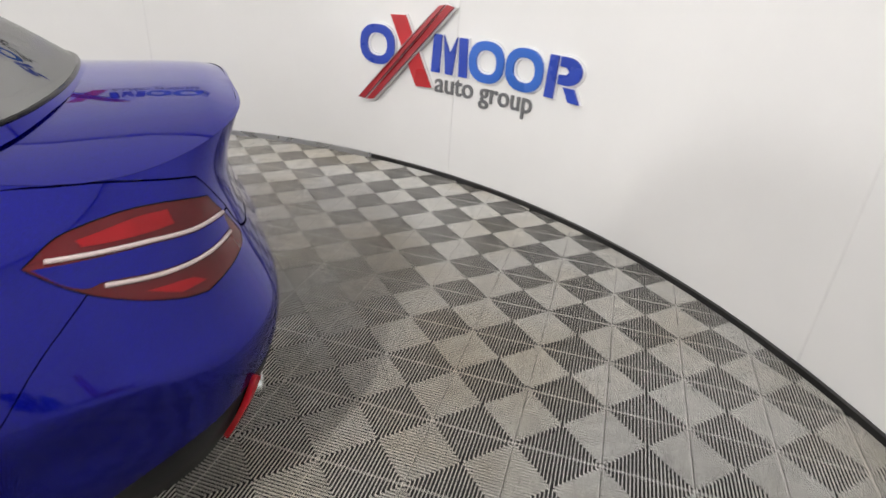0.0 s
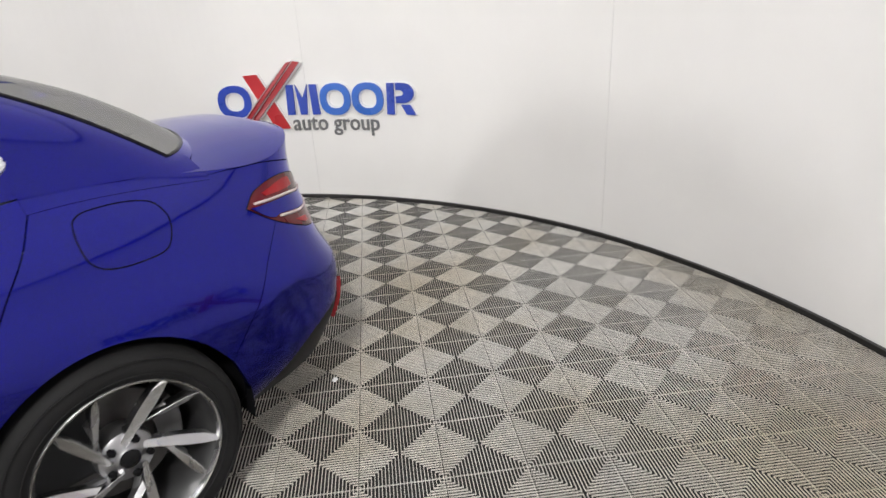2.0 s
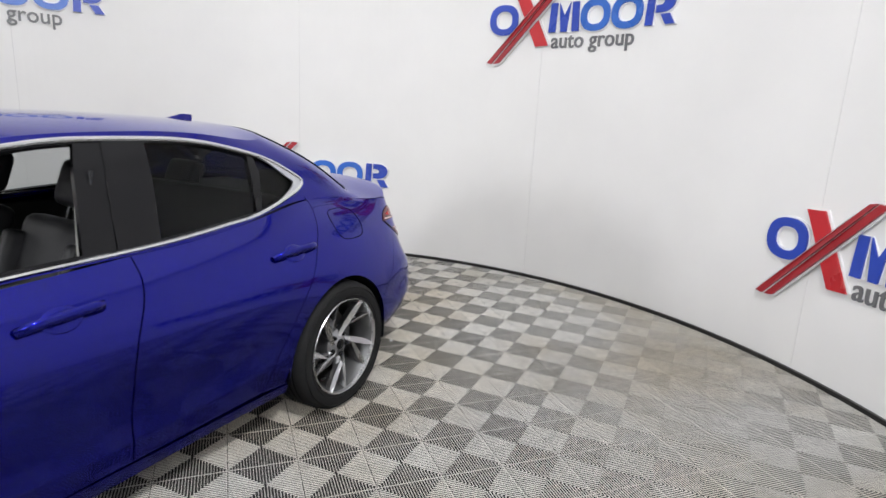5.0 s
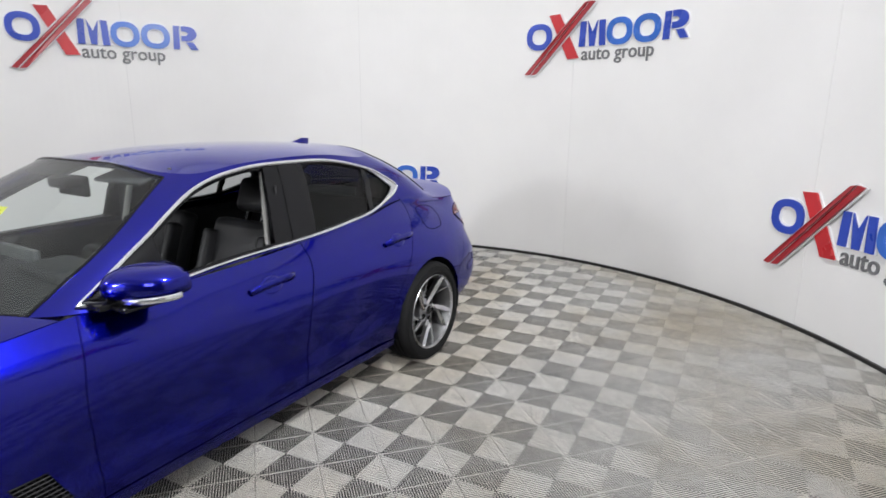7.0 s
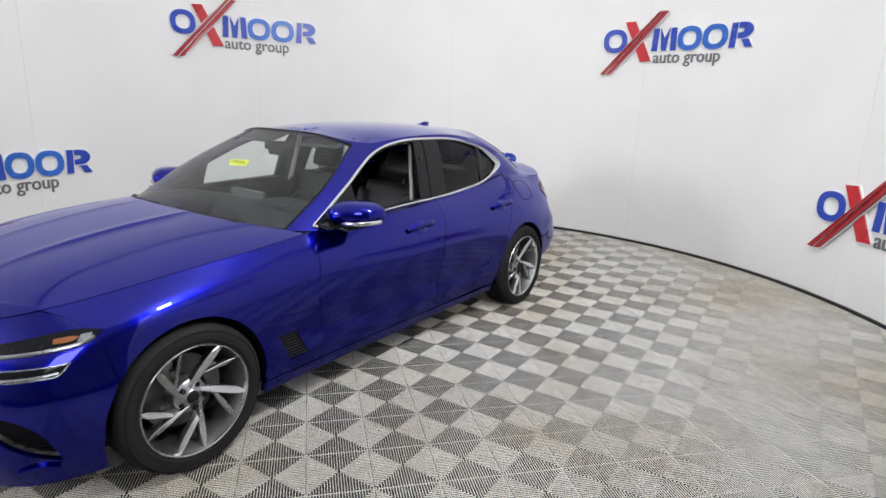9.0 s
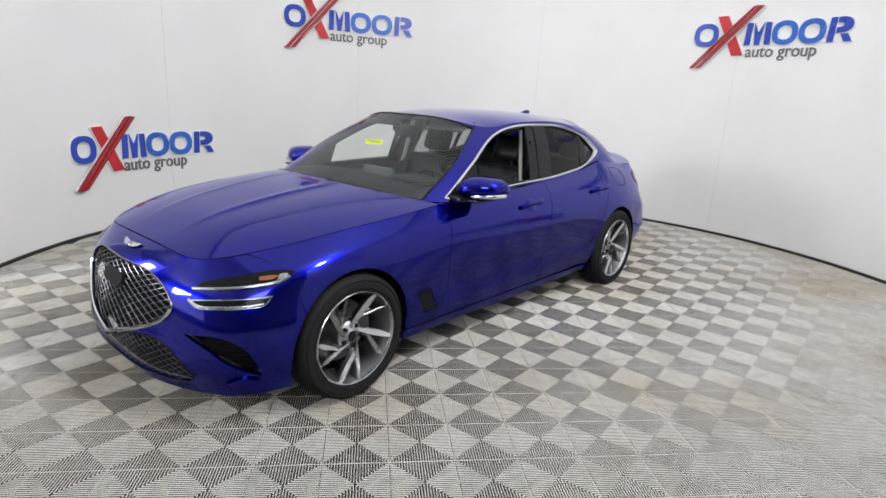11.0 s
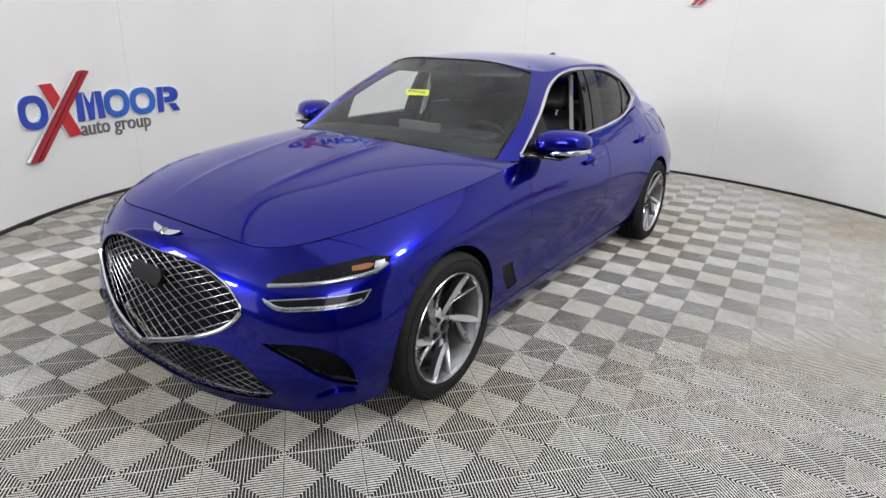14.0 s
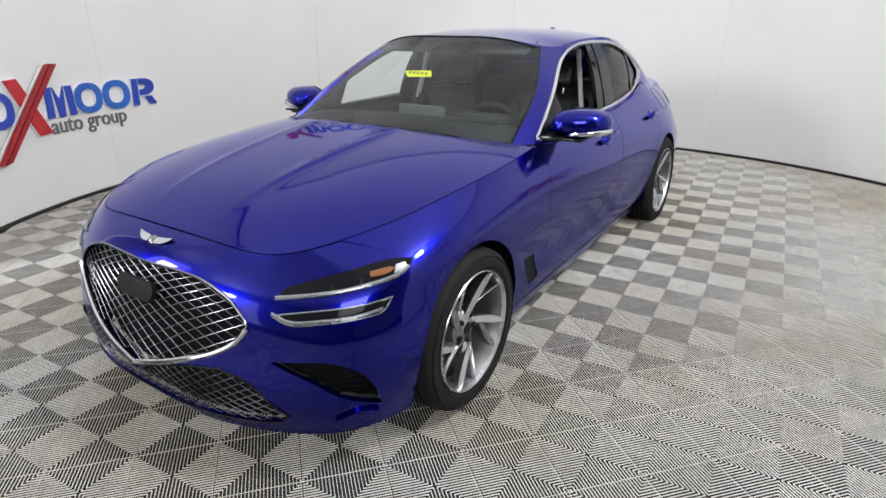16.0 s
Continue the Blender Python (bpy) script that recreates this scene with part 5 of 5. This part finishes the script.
# ---- car interior ----
def cushion(lo, hi, bevel, puff=0.0, m=None):
    bm = box(lo, hi, bevel, seg=3)
    c = (Vector(lo) + Vector(hi)) / 2
    for v in bm.verts:
        d = v.co - c
        v.co += Vector((0, 0, puff * (1 - min(1, (2 * d.x / (hi[0] - lo[0])) ** 2)) * (1 if d.z > 0 else 0)))
    if m is not None:
        bmesh.ops.transform(bm, matrix=m, verts=bm.verts[:])
    return bm


inside_car = tagged(new("cabin_interior"), "dark leather car interior")
inside_car.parent = car
part("cabin_floor", box((-1.9, -.74, .212), (1.1, .74, .26), 0.02), DASH, inside_car)
for side in (1, -1):
    part("door_card", cushion((-1.38, .735, .26), (.70, .775, .935), 0.03, m=Matrix.Diagonal((1, side, 1, 1))), DASH, inside_car, "dark inner door panel")
    part("armrest", cushion((-.35, .66, .64), (.40, .745, .70), 0.02, m=Matrix.Diagonal((1, side, 1, 1))), LEATHER, inside_car)
    y = .37 * side
    part("seat_base", cushion((-.28, y - .25, .30), (.28, y + .25, .50), 0.06, 0.02), LEATHER, inside_car)
    tilt = Matrix.Translation((-.26, y, .46)) @ Matrix.Rotation(radians(-20), 4, "Y")
    part("seat_back", cushion((-.06, -.24, 0), (.07, .24, .60), 0.055, 0, tilt), LEATHER, inside_car)
    for sy in (-.235, .175):
        part("seat_bolster", cushion((.0, sy, .06), (.125, sy + .06, .52), 0.028, 0, tilt), LEATHER, inside_car)
    part("headrest", cushion((-.05, -.125, .645), (.05, .125, .83), 0.045, 0, tilt), LEATHER, inside_car)
    for py in (-.06, .06):
        bm = tube([(0, py, .58), (0, py, .66)], 0.007, 8)
        bmesh.ops.transform(bm, matrix=tilt, verts=bm.verts[:])
        part("headrest_post", bm, CHROME, inside_car)
    belt = [(-.37, .655 * side, 1.24), (-.36, .665 * side, 1.0), (-.36, .67 * side, .60)]
    part("seat_belt", tube(belt, 0.022, 6, flat=0.2), DASH, inside_car)
    part("inner_pillar", tube([(-.335, .615 * side, .95), (-.385, .545 * side, 1.30)], 0.018, 8, flat=0.7), LINING, inside_car, "light grey pillar trim")
part("belt_strip", tube([(.42, -.700, .962), (-.30, -.690, .975), (-1.0, -.660, 1.005)], 0.005, 6), CHROME, inside_car, "bright strip along the inner window sill")
part("rear_bench", cushion((-1.30, -.66, .33), (-.75, .66, .56), 0.07, 0.02), LEATHER, inside_car)
rb = Matrix.Translation((-1.22, 0, .50)) @ Matrix.Rotation(radians(-26), 4, "Y")
part("rear_backrest", cushion((-.07, -.66, 0), (.07, .66, .58), 0.05, 0, rb), LEATHER, inside_car)
for y in (-.36, .36):
    part("rear_headrest", cushion((-.045, y - .12, .57), (.045, y + .12, .72), 0.04, 0, rb), LEATHER, inside_car)
part("parcel_shelf", box((-1.95, -.55, .985), (-1.42, .55, 1.01), 0.01), DASH, inside_car)
bm = bmesh.new()
prev = None
for x, z in ((.96, .935), (.80, .962), (.60, .968), (.47, .955), (.40, .90), (.42, .74), (.50, .60)):
    ring = [bm.verts.new((x - 0.03 * math.cos(yy * 2.2), yy, z + 0.012 * math.cos(yy * 3.0) - (0.05 if abs(yy) > 0.68 else 0))) for yy in np.linspace(-.70, .70, 21)]
    if prev:
        for i in range(20):
            bm.faces.new((prev[i], prev[i + 1], ring[i + 1], ring[i]))
    prev = ring
part("dashboard", bm, DASH, inside_car, "dark soft-touch dashboard")
part("instrument_hood", cushion((.40, .22, .95), (.60, .53, 1.005), 0.02), DASH, inside_car)
part("centre_screen", cushion((.475, -.15, .945), (.50, .15, 1.025), 0.006), SCREEN_SHEEN, inside_car, "back of the centre display, its reflection painted as pale grey")
part("centre_console", cushion((-.35, -.12, .30), (.48, .12, .60), 0.03), DASH, inside_car)
ring_c = Matrix.Translation((.285, .37, .875)) @ Matrix.Rotation(radians(-66), 4, "Y")
bm = tube([(0.182 * math.cos(a), 0.182 * math.sin(a), 0) for a in np.linspace(0, 2 * math.pi, 40)[:-1]], 0.0155, 10, True)
bmesh.ops.transform(bm, matrix=ring_c, verts=bm.verts[:])
part("steering_wheel", bm, LEATHER, inside_car, "black leather steering wheel")
bm = lathe([(0.0, 0.012), (0.055, 0.010), (0.065, -0.01), (0.03, -0.04)], 20, axis="z")
bmesh.ops.transform(bm, matrix=ring_c, verts=bm.verts[:])
part("steering_hub", bm, DASH, inside_car)
for a in (0, 100, 260):
    bm = tube([(0.05 * math.cos(radians(a)), 0.05 * math.sin(radians(a)), 0), (0.175 * math.cos(radians(a)), 0.175 * math.sin(radians(a)), 0)], 0.014, 8)
    bmesh.ops.transform(bm, matrix=ring_c, verts=bm.verts[:])
    part("steering_spoke", bm, DASH, inside_car)
part("rear_view_mirror", cushion((.145, -.115, 1.215), (.175, .115, 1.275), 0.014, m=Matrix.Translation((.07, 0, 0))), GLOSS, inside_car, "black rear-view mirror")
part("sensor_pod", cushion((.24, -.07, 1.245), (.36, .07, 1.295), 0.02, m=Matrix.Translation((-.05, 0, .01))), BLACK, inside_car)
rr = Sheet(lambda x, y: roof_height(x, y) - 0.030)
panel("headliner", rr, curve([(p[0] * 0.97 - 0.01, p[1] * 0.95) for p in roof_rim] + [(p[0] * 0.97 - 0.01, -p[1] * 0.95) for p in roof_rim[-2:0:-1]], 0.03), LINING_DARK, inside_car, gap=0, lip=0, grid=0.08, label="dark grey headliner")
for side in (1, -1):
    vis = Matrix.Translation((.135, .31 * side, 1.318)) @ Matrix.Rotation(radians(18), 4, "Y")
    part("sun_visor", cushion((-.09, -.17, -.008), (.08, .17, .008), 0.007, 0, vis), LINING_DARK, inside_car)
# stock sticker on the inside of the windscreen
st = loop_on(CABIN, [(.562, -.055, 1.211, 1), (.546, .106, 1.217, 1), (.594, .140, 1.192, 1), (.612, .0, 1.186, 1)], 0.01, -2, 2)
sticker = panel("windscreen_sticker", CABIN, st, YELLOW, car, gap=0, lip=0.0, lift=-0.006, grid=0.03, label="yellow paper sticker inside the glass")
for k in range(5):
    y = -.020 + .026 * k
    bl = loop_on(CABIN, [(.568, y, 1.207, 1), (.566, y + .014, 1.207, 1), (.584, y + .022, 1.198, 1), (.586, y + .008, 1.198, 1)], 0.01, -2, 2)
    panel("ink_bar", CABIN, bl, INK, sticker, gap=0, lip=0, lift=-0.0045, grid=0.02)

# ---- raised signs on the wall ----
def lay(poly, angle, z, depth0, depth1, name, mat, parent, holes=()):
    """A raised flat shape bent on to the wall: poly in metres (along, up) from the sign's left end."""
    loops = [np.array(poly)] + [np.array(h) for h in holes]
    pts = np.concatenate(loops)
    lo, hi = pts.min(0), pts.max(0)
    gx = np.arange(lo[0] + 0.03, hi[0], 0.05)
    G = np.array([(a, b) for a in gx for b in np.linspace(lo[1] + 0.005, hi[1] - 0.005, 4)]) if len(gx) else np.zeros((0, 2))
    if len(G):
        ok = inside(loops[0], G)
        for h in loops[1:]:
            ok &= ~inside(h, G)
        G = G[ok]
        if len(G):
            d = np.sqrt(((G[:, None] - pts[None]) ** 2).sum(2)).min(1)
            G = G[d > 0.012]
    allp = np.concatenate([pts, G]) if len(G) else pts
    edges, k = [], 0
    for l in loops:
        edges += [(k + i, k + (i + 1) % len(l)) for i in range(len(l))]
        k += len(l)
    v2, e2, f2, *_ = delaunay_2d_cdt([Vector(p) for p in allp], edges, [], 0, 1e-7)
    W = np.array([tuple(v) for v in v2])
    F = np.array([f for f in f2 if len(f) == 3])
    c = W[F].mean(1)
    ok = inside(loops[0], c)
    for h in loops[1:]:
        ok &= ~inside(h, c)
    F = F[ok]
    V, faces = [], []
    for d in (depth1, depth0):
        V += [tuple(on_wall(angle - math.degrees(p[0] / BOOTH_R), z + p[1], d)) for p in W]
    n = len(W)
    faces = [tuple(f) for f in F]
    seen = {}
    for f in faces:
        for i in range(3):
            seen[(f[i], f[(i + 1) % 3])] = 1
    rim = [e for e in seen if (e[1], e[0]) not in seen]
    faces += [(b, a, a + n, b + n) for a, b in rim]
    bm = bmesh.new()
    vs = [bm.verts.new(v) for v in V]
    for f in faces:
        bm.faces.new([vs[i] for i in f])
    return part(name, bm, mat, parent, smooth=False)


def oval(cx, cy, rx, ry, n=40, p=2.35):
    return [(cx + rx * math.copysign(abs(math.cos(a)) ** (2 / p), math.cos(a)), cy + ry * math.copysign(abs(math.sin(a)) ** (2 / p), math.sin(a))) for a in np.linspace(0, 2 * math.pi, n + 1)[:-1]]


def grow(poly, d):
    return inset_loop(np.array(poly), -d)


def glyph_loops(text, size):
    """The outlines of small lettering, in metres."""
    data = bpy.data.curves.new("lettering", "FONT")
    data.body, data.size, data.resolution_u, data.offset = text, size, 4, 0.0016
    ob = bpy.data.objects.new("lettering", data)
    scene.collection.objects.link(ob)
    bpy.context.view_layer.update()
    me = ob.evaluated_get(bpy.context.evaluated_depsgraph_get()).to_mesh()
    V = [tuple(v.co) for v in me.vertices]
    F = [tuple(p.vertices) for p in me.polygons]
    ob.to_mesh_clear()
    bpy.data.objects.remove(ob)
    return V, F


TXT_V, TXT_F = glyph_loops("auto group", 0.185)
TX = np.array(TXT_V)
TXW = TX[:, 0].max() - TX[:, 0].min()
LETTERS = []                               # faces of each letter
for f in sorted(TXT_F, key=lambda f: min(TXT_V[i][0] for i in f)):
    x0, x1 = min(TXT_V[i][0] for i in f), max(TXT_V[i][0] for i in f)
    if LETTERS and x0 < reach - 0.001:
        LETTERS[-1].append(f)
        reach = max(reach, x1)
    else:
        LETTERS.append([f])
        reach = x1


def sign(angle, z):
    """One sign: blue rings and blocks, a red crossed pair of bars, small grey lettering; its left end at the angle."""
    s = tagged(new("wall_sign"), "raised blue and red company sign with grey lettering", "wall sign", group="wall signs")
    CAP0, CAP1 = 0.275, 0.515
    cy, ry = (CAP0 + CAP1) / 2, (CAP1 - CAP0) / 2 + 0.006
    shapes = []
    # rings
    for cx, rx, rz, mat in ((0.148, 0.142, 0.132, LOGO_BLUE), (1.035, 0.136, ry, LOGO_LIGHT), (1.325, 0.140, ry, LOGO_LIGHT)):
        shapes.append(("ring", oval(cx, cy, rx, rz), [oval(cx, cy, rx * 0.58, rz * 0.58)], mat))
    # two posts with a wedge between them
    a, b = 0.598, 0.888
    shapes.append(("post", [(a, CAP0), (a + 0.066, CAP0), (a + 0.074, CAP1), (a + 0.012, CAP1)], [], LOGO_BLUE))
    shapes.append(("post", [(b - 0.066, CAP0), (b, CAP0), (b - 0.012, CAP1), (b - 0.074, CAP1)], [], LOGO_BLUE))
    shapes.append(("wedge", [(a + 0.092, CAP1), ((a + b) / 2 - 0.028, CAP0), ((a + b) / 2 + 0.028, CAP0), (b - 0.092, CAP1), ((a + b) / 2, CAP0 + 0.13)], [], LOGO_BLUE))
    # a post, a rounded block and a slanted foot
    a = 1.492
    head = [(a + 0.145 + 0.100 * math.cos(t), CAP1 - 0.076 + 0.076 * math.sin(t)) for t in np.linspace(-math.pi / 2, math.pi / 2, 12)]
    shapes.append(("post", [(a, CAP0), (a + 0.064, CAP0), (a + 0.072, CAP1), (a + 0.012, CAP1)], [], LOGO_BLUE))
    shapes.append(("rounded_block", [(a + 0.086, CAP1 - 0.152)] + head + [(a + 0.088, CAP1), (a + 0.088, CAP1 - 0.052), (a + 0.140, CAP1 - 0.056), (a + 0.158, CAP1 - 0.076), (a + 0.140, CAP1 - 0.096), (a + 0.086, CAP1 - 0.100)], [], LOGO_BLUE))
    shapes.append(("slanted_foot", [(a + 0.178, CAP0), (a + 0.254, CAP0), (a + 0.206, CAP0 + 0.076), (a + 0.130, CAP0 + 0.076)], [], LOGO_BLUE))
    for nm, outer, holes, mat in shapes:
        lay(grow(outer, 0.009), angle, z, 0.0, 0.016, nm + "_back", LOGO_WHITE, s, [grow(h, -0.013) for h in holes])
        lay(outer, angle, z, 0.016, 0.030, nm, mat, s, holes)
    short = [(0.255, 0.600), (0.372, 0.606), (0.605, 0.166), (0.480, 0.160)]
    long_ = [(0.650, 0.690), (0.700, 0.700), (0.765, 0.690), (0.132, 0.020), (0.075, 0.010), (0.004, 0.018)]
    lay(grow(short, 0.012), angle, z, 0.0, 0.018, "short_bar_back", LOGO_WHITE, s)
    lay(short, angle, z, 0.018, 0.033, "short_bar", LOGO_RED, s)
    lay(grow(long_, 0.012), angle, z, 0.018, 0.034, "long_bar_back", LOGO_WHITE, s)
    lay([(0.650, 0.690), (0.694, 0.699), (0.053, 0.012), (0.004, 0.018)], angle, z, 0.034, 0.050, "long_bar", LOGO_DARKRED, s)
    lay([(0.710, 0.699), (0.765, 0.690), (0.132, 0.020), (0.072, 0.011)], angle, z, 0.034, 0.050, "long_bar", LOGO_DARKRED, s)
    # small lettering, letter by letter
    k = 0.775 / TXW
    for letter in LETTERS:
        keep = sorted({i for f in letter for i in f})
        at = {i: m for m, i in enumerate(keep)}
        n = len(keep)
        vv = [tuple(on_wall(angle - math.degrees((0.625 + (TXT_V[i][0] - TX[:, 0].min()) * k) / BOOTH_R), z + 0.146 + TXT_V[i][1], d)) for d in (0.012, 0.0) for i in keep]
        small = [tuple(at[i] for i in f) for f in letter]
        seen = {(f[i], f[(i + 1) % len(f)]) for f in small for i in range(len(f))}
        shape("letter", vv, small + [(b, a, a + n, b + n) for a, b in seen if (b, a) not in seen], LOGO_GREY, s, smooth=False)
    return s


SIGN_LOW, SIGN_HIGH = 0.440, 1.965
for angle, z in ((300.95, SIGN_LOW), (261.1, SIGN_HIGH), (220.8, SIGN_LOW), (180.45, SIGN_HIGH), (140.4, SIGN_LOW), (100.3, SIGN_HIGH)):
    sign(angle, z)

# a crumpled scrap on the floor behind the car
bm = bmesh.new()
bmesh.ops.create_icosphere(bm, subdivisions=2, radius=1.0)
for v in bm.verts:
    v.co = Vector((v.co.x * 0.016, v.co.y * 0.011, max(v.co.z, -0.6) * 0.006)) * (1 + 0.35 * noise.noise(v.co * 2.3))
scrap = part("paper_scrap", bm, LOGO_WHITE, smooth=False)
scrap.matrix_world = pose(-2.278, 0.615, 0.0038, 0, 0, 30)
tagged(scrap, "small crumpled white paper scrap lying on the tiles", "paper scrap")

# ---- slatted floor tiles ----
PITCH = 0.2005 * math.sqrt(2)          # side of one tile
TILE_TURN = radians(4.0748 + 45)
TILE_AT = Vector((-0.0428, -0.1081, 0))
RIBS, RIB_W = 24, 0.0024


def tile_mesh(name):
    """One open tile: slats that run square to its nearest edge, and a joint bar along two edges."""
    h = PITCH / 2
    V, F = [], []

    def slat(p, q, w, z1, z0, taper):
        d = Vector((q[0] - p[0], q[1] - p[1]))
        if d.length < 1e-4:
            return
        nx, ny = -d.y / d.length * w / 2, d.x / d.length * w / 2
        k, t = len(V), taper
        V.extend([(p[0] + nx, p[1] + ny, z0), (q[0] + nx, q[1] + ny, z0), (q[0] - nx, q[1] - ny, z0), (p[0] - nx, p[1] - ny, z0),
                  (p[0] + nx * t, p[1] + ny * t, z1), (q[0] + nx * t, q[1] + ny * t, z1), (q[0] - nx * t, q[1] - ny * t, z1), (p[0] - nx * t, p[1] - ny * t, z1)])
        F.extend([(k + 4, k + 7, k + 6, k + 5), (k, k + 4, k + 5, k + 1), (k + 2, k + 6, k + 7, k + 3), (k + 1, k + 5, k + 6, k + 2), (k + 3, k + 7, k + 4, k)])

    step = PITCH / RIBS
    for i in range(RIBS):
        c = -h + (i + 0.5) * step
        a = abs(c)
        for sgn in (1, -1):
            slat((c, sgn * (h - 0.0015)), (c, sgn * a), RIB_W, 0.0, -0.0036, 0.92)
            slat((sgn * (h - 0.0015), c), (sgn * a, c), RIB_W, 0.0, -0.0036, 0.92)
    slat((-h, h - 0.0036), (h, h - 0.0036), 0.0010, -0.0060, -0.0090, 0.9)
    slat((h - 0.0036, -h), (h - 0.0036, h), 0.0010, -0.0060, -0.0090, 0.9)
    me = bpy.data.meshes.new(name)
    me.from_pydata(V, [], F)
    me.materials.append(RIB)
    return me, V, F


tile_data, TV, TF = tile_mesh("floor_tile")
spots = []
for i in range(-30, 32):
    for j in range(-30, 32):
        c = Vector(((i + 0.5) * PITCH, (j + 0.5) * PITCH, 0))
        c.rotate(Euler((0, 0, TILE_TURN)))
        c += TILE_AT
        r = math.hypot(c.x - BOOTH[0], c.y - BOOTH[1])
        if r < BOOTH_R + 0.1 or (c.x > 0 and c.y > -2.2 and c.x < 5.6 and c.y < 5.2):
            spots.append(c)
# those beside the walk stand alone, the rest are one mesh
near = sorted(spots, key=lambda c: min((c - Vector((x, 1.75, 0))).length for x in (-3.2, -2.6, -2.0, -1.4, -0.8, -0.2, 0.4, 1.0, 1.6, 2.2, 2.6)))[:300]
chosen = {(round(c.x, 3), round(c.y, 3)) for c in near}
for c in near:
    t = new("tile", tile_data)
    t.parent = floor
    t.matrix_world = Matrix.Translation(c) @ Matrix.Rotation(TILE_TURN, 4, "Z")
rest = [c for c in spots if (round(c.x, 3), round(c.y, 3)) not in chosen]
base, quad = np.array(TV), np.array([f for f in TF])
co, si = math.cos(TILE_TURN), math.sin(TILE_TURN)
turned = np.stack([base[:, 0] * co - base[:, 1] * si, base[:, 0] * si + base[:, 1] * co, base[:, 2]], 1)
allv = np.concatenate([turned + np.array(c) for c in rest])
allf = np.concatenate([quad + k * len(base) for k in range(len(rest))])
me = bpy.data.meshes.new("tile_field")
me.from_pydata(allv.tolist(), [], allf.tolist())
me.materials.append(RIB)
field = tagged(new("tile_field", me), "grey slatted garage floor tiles", "floor tiles", kind="stuff")
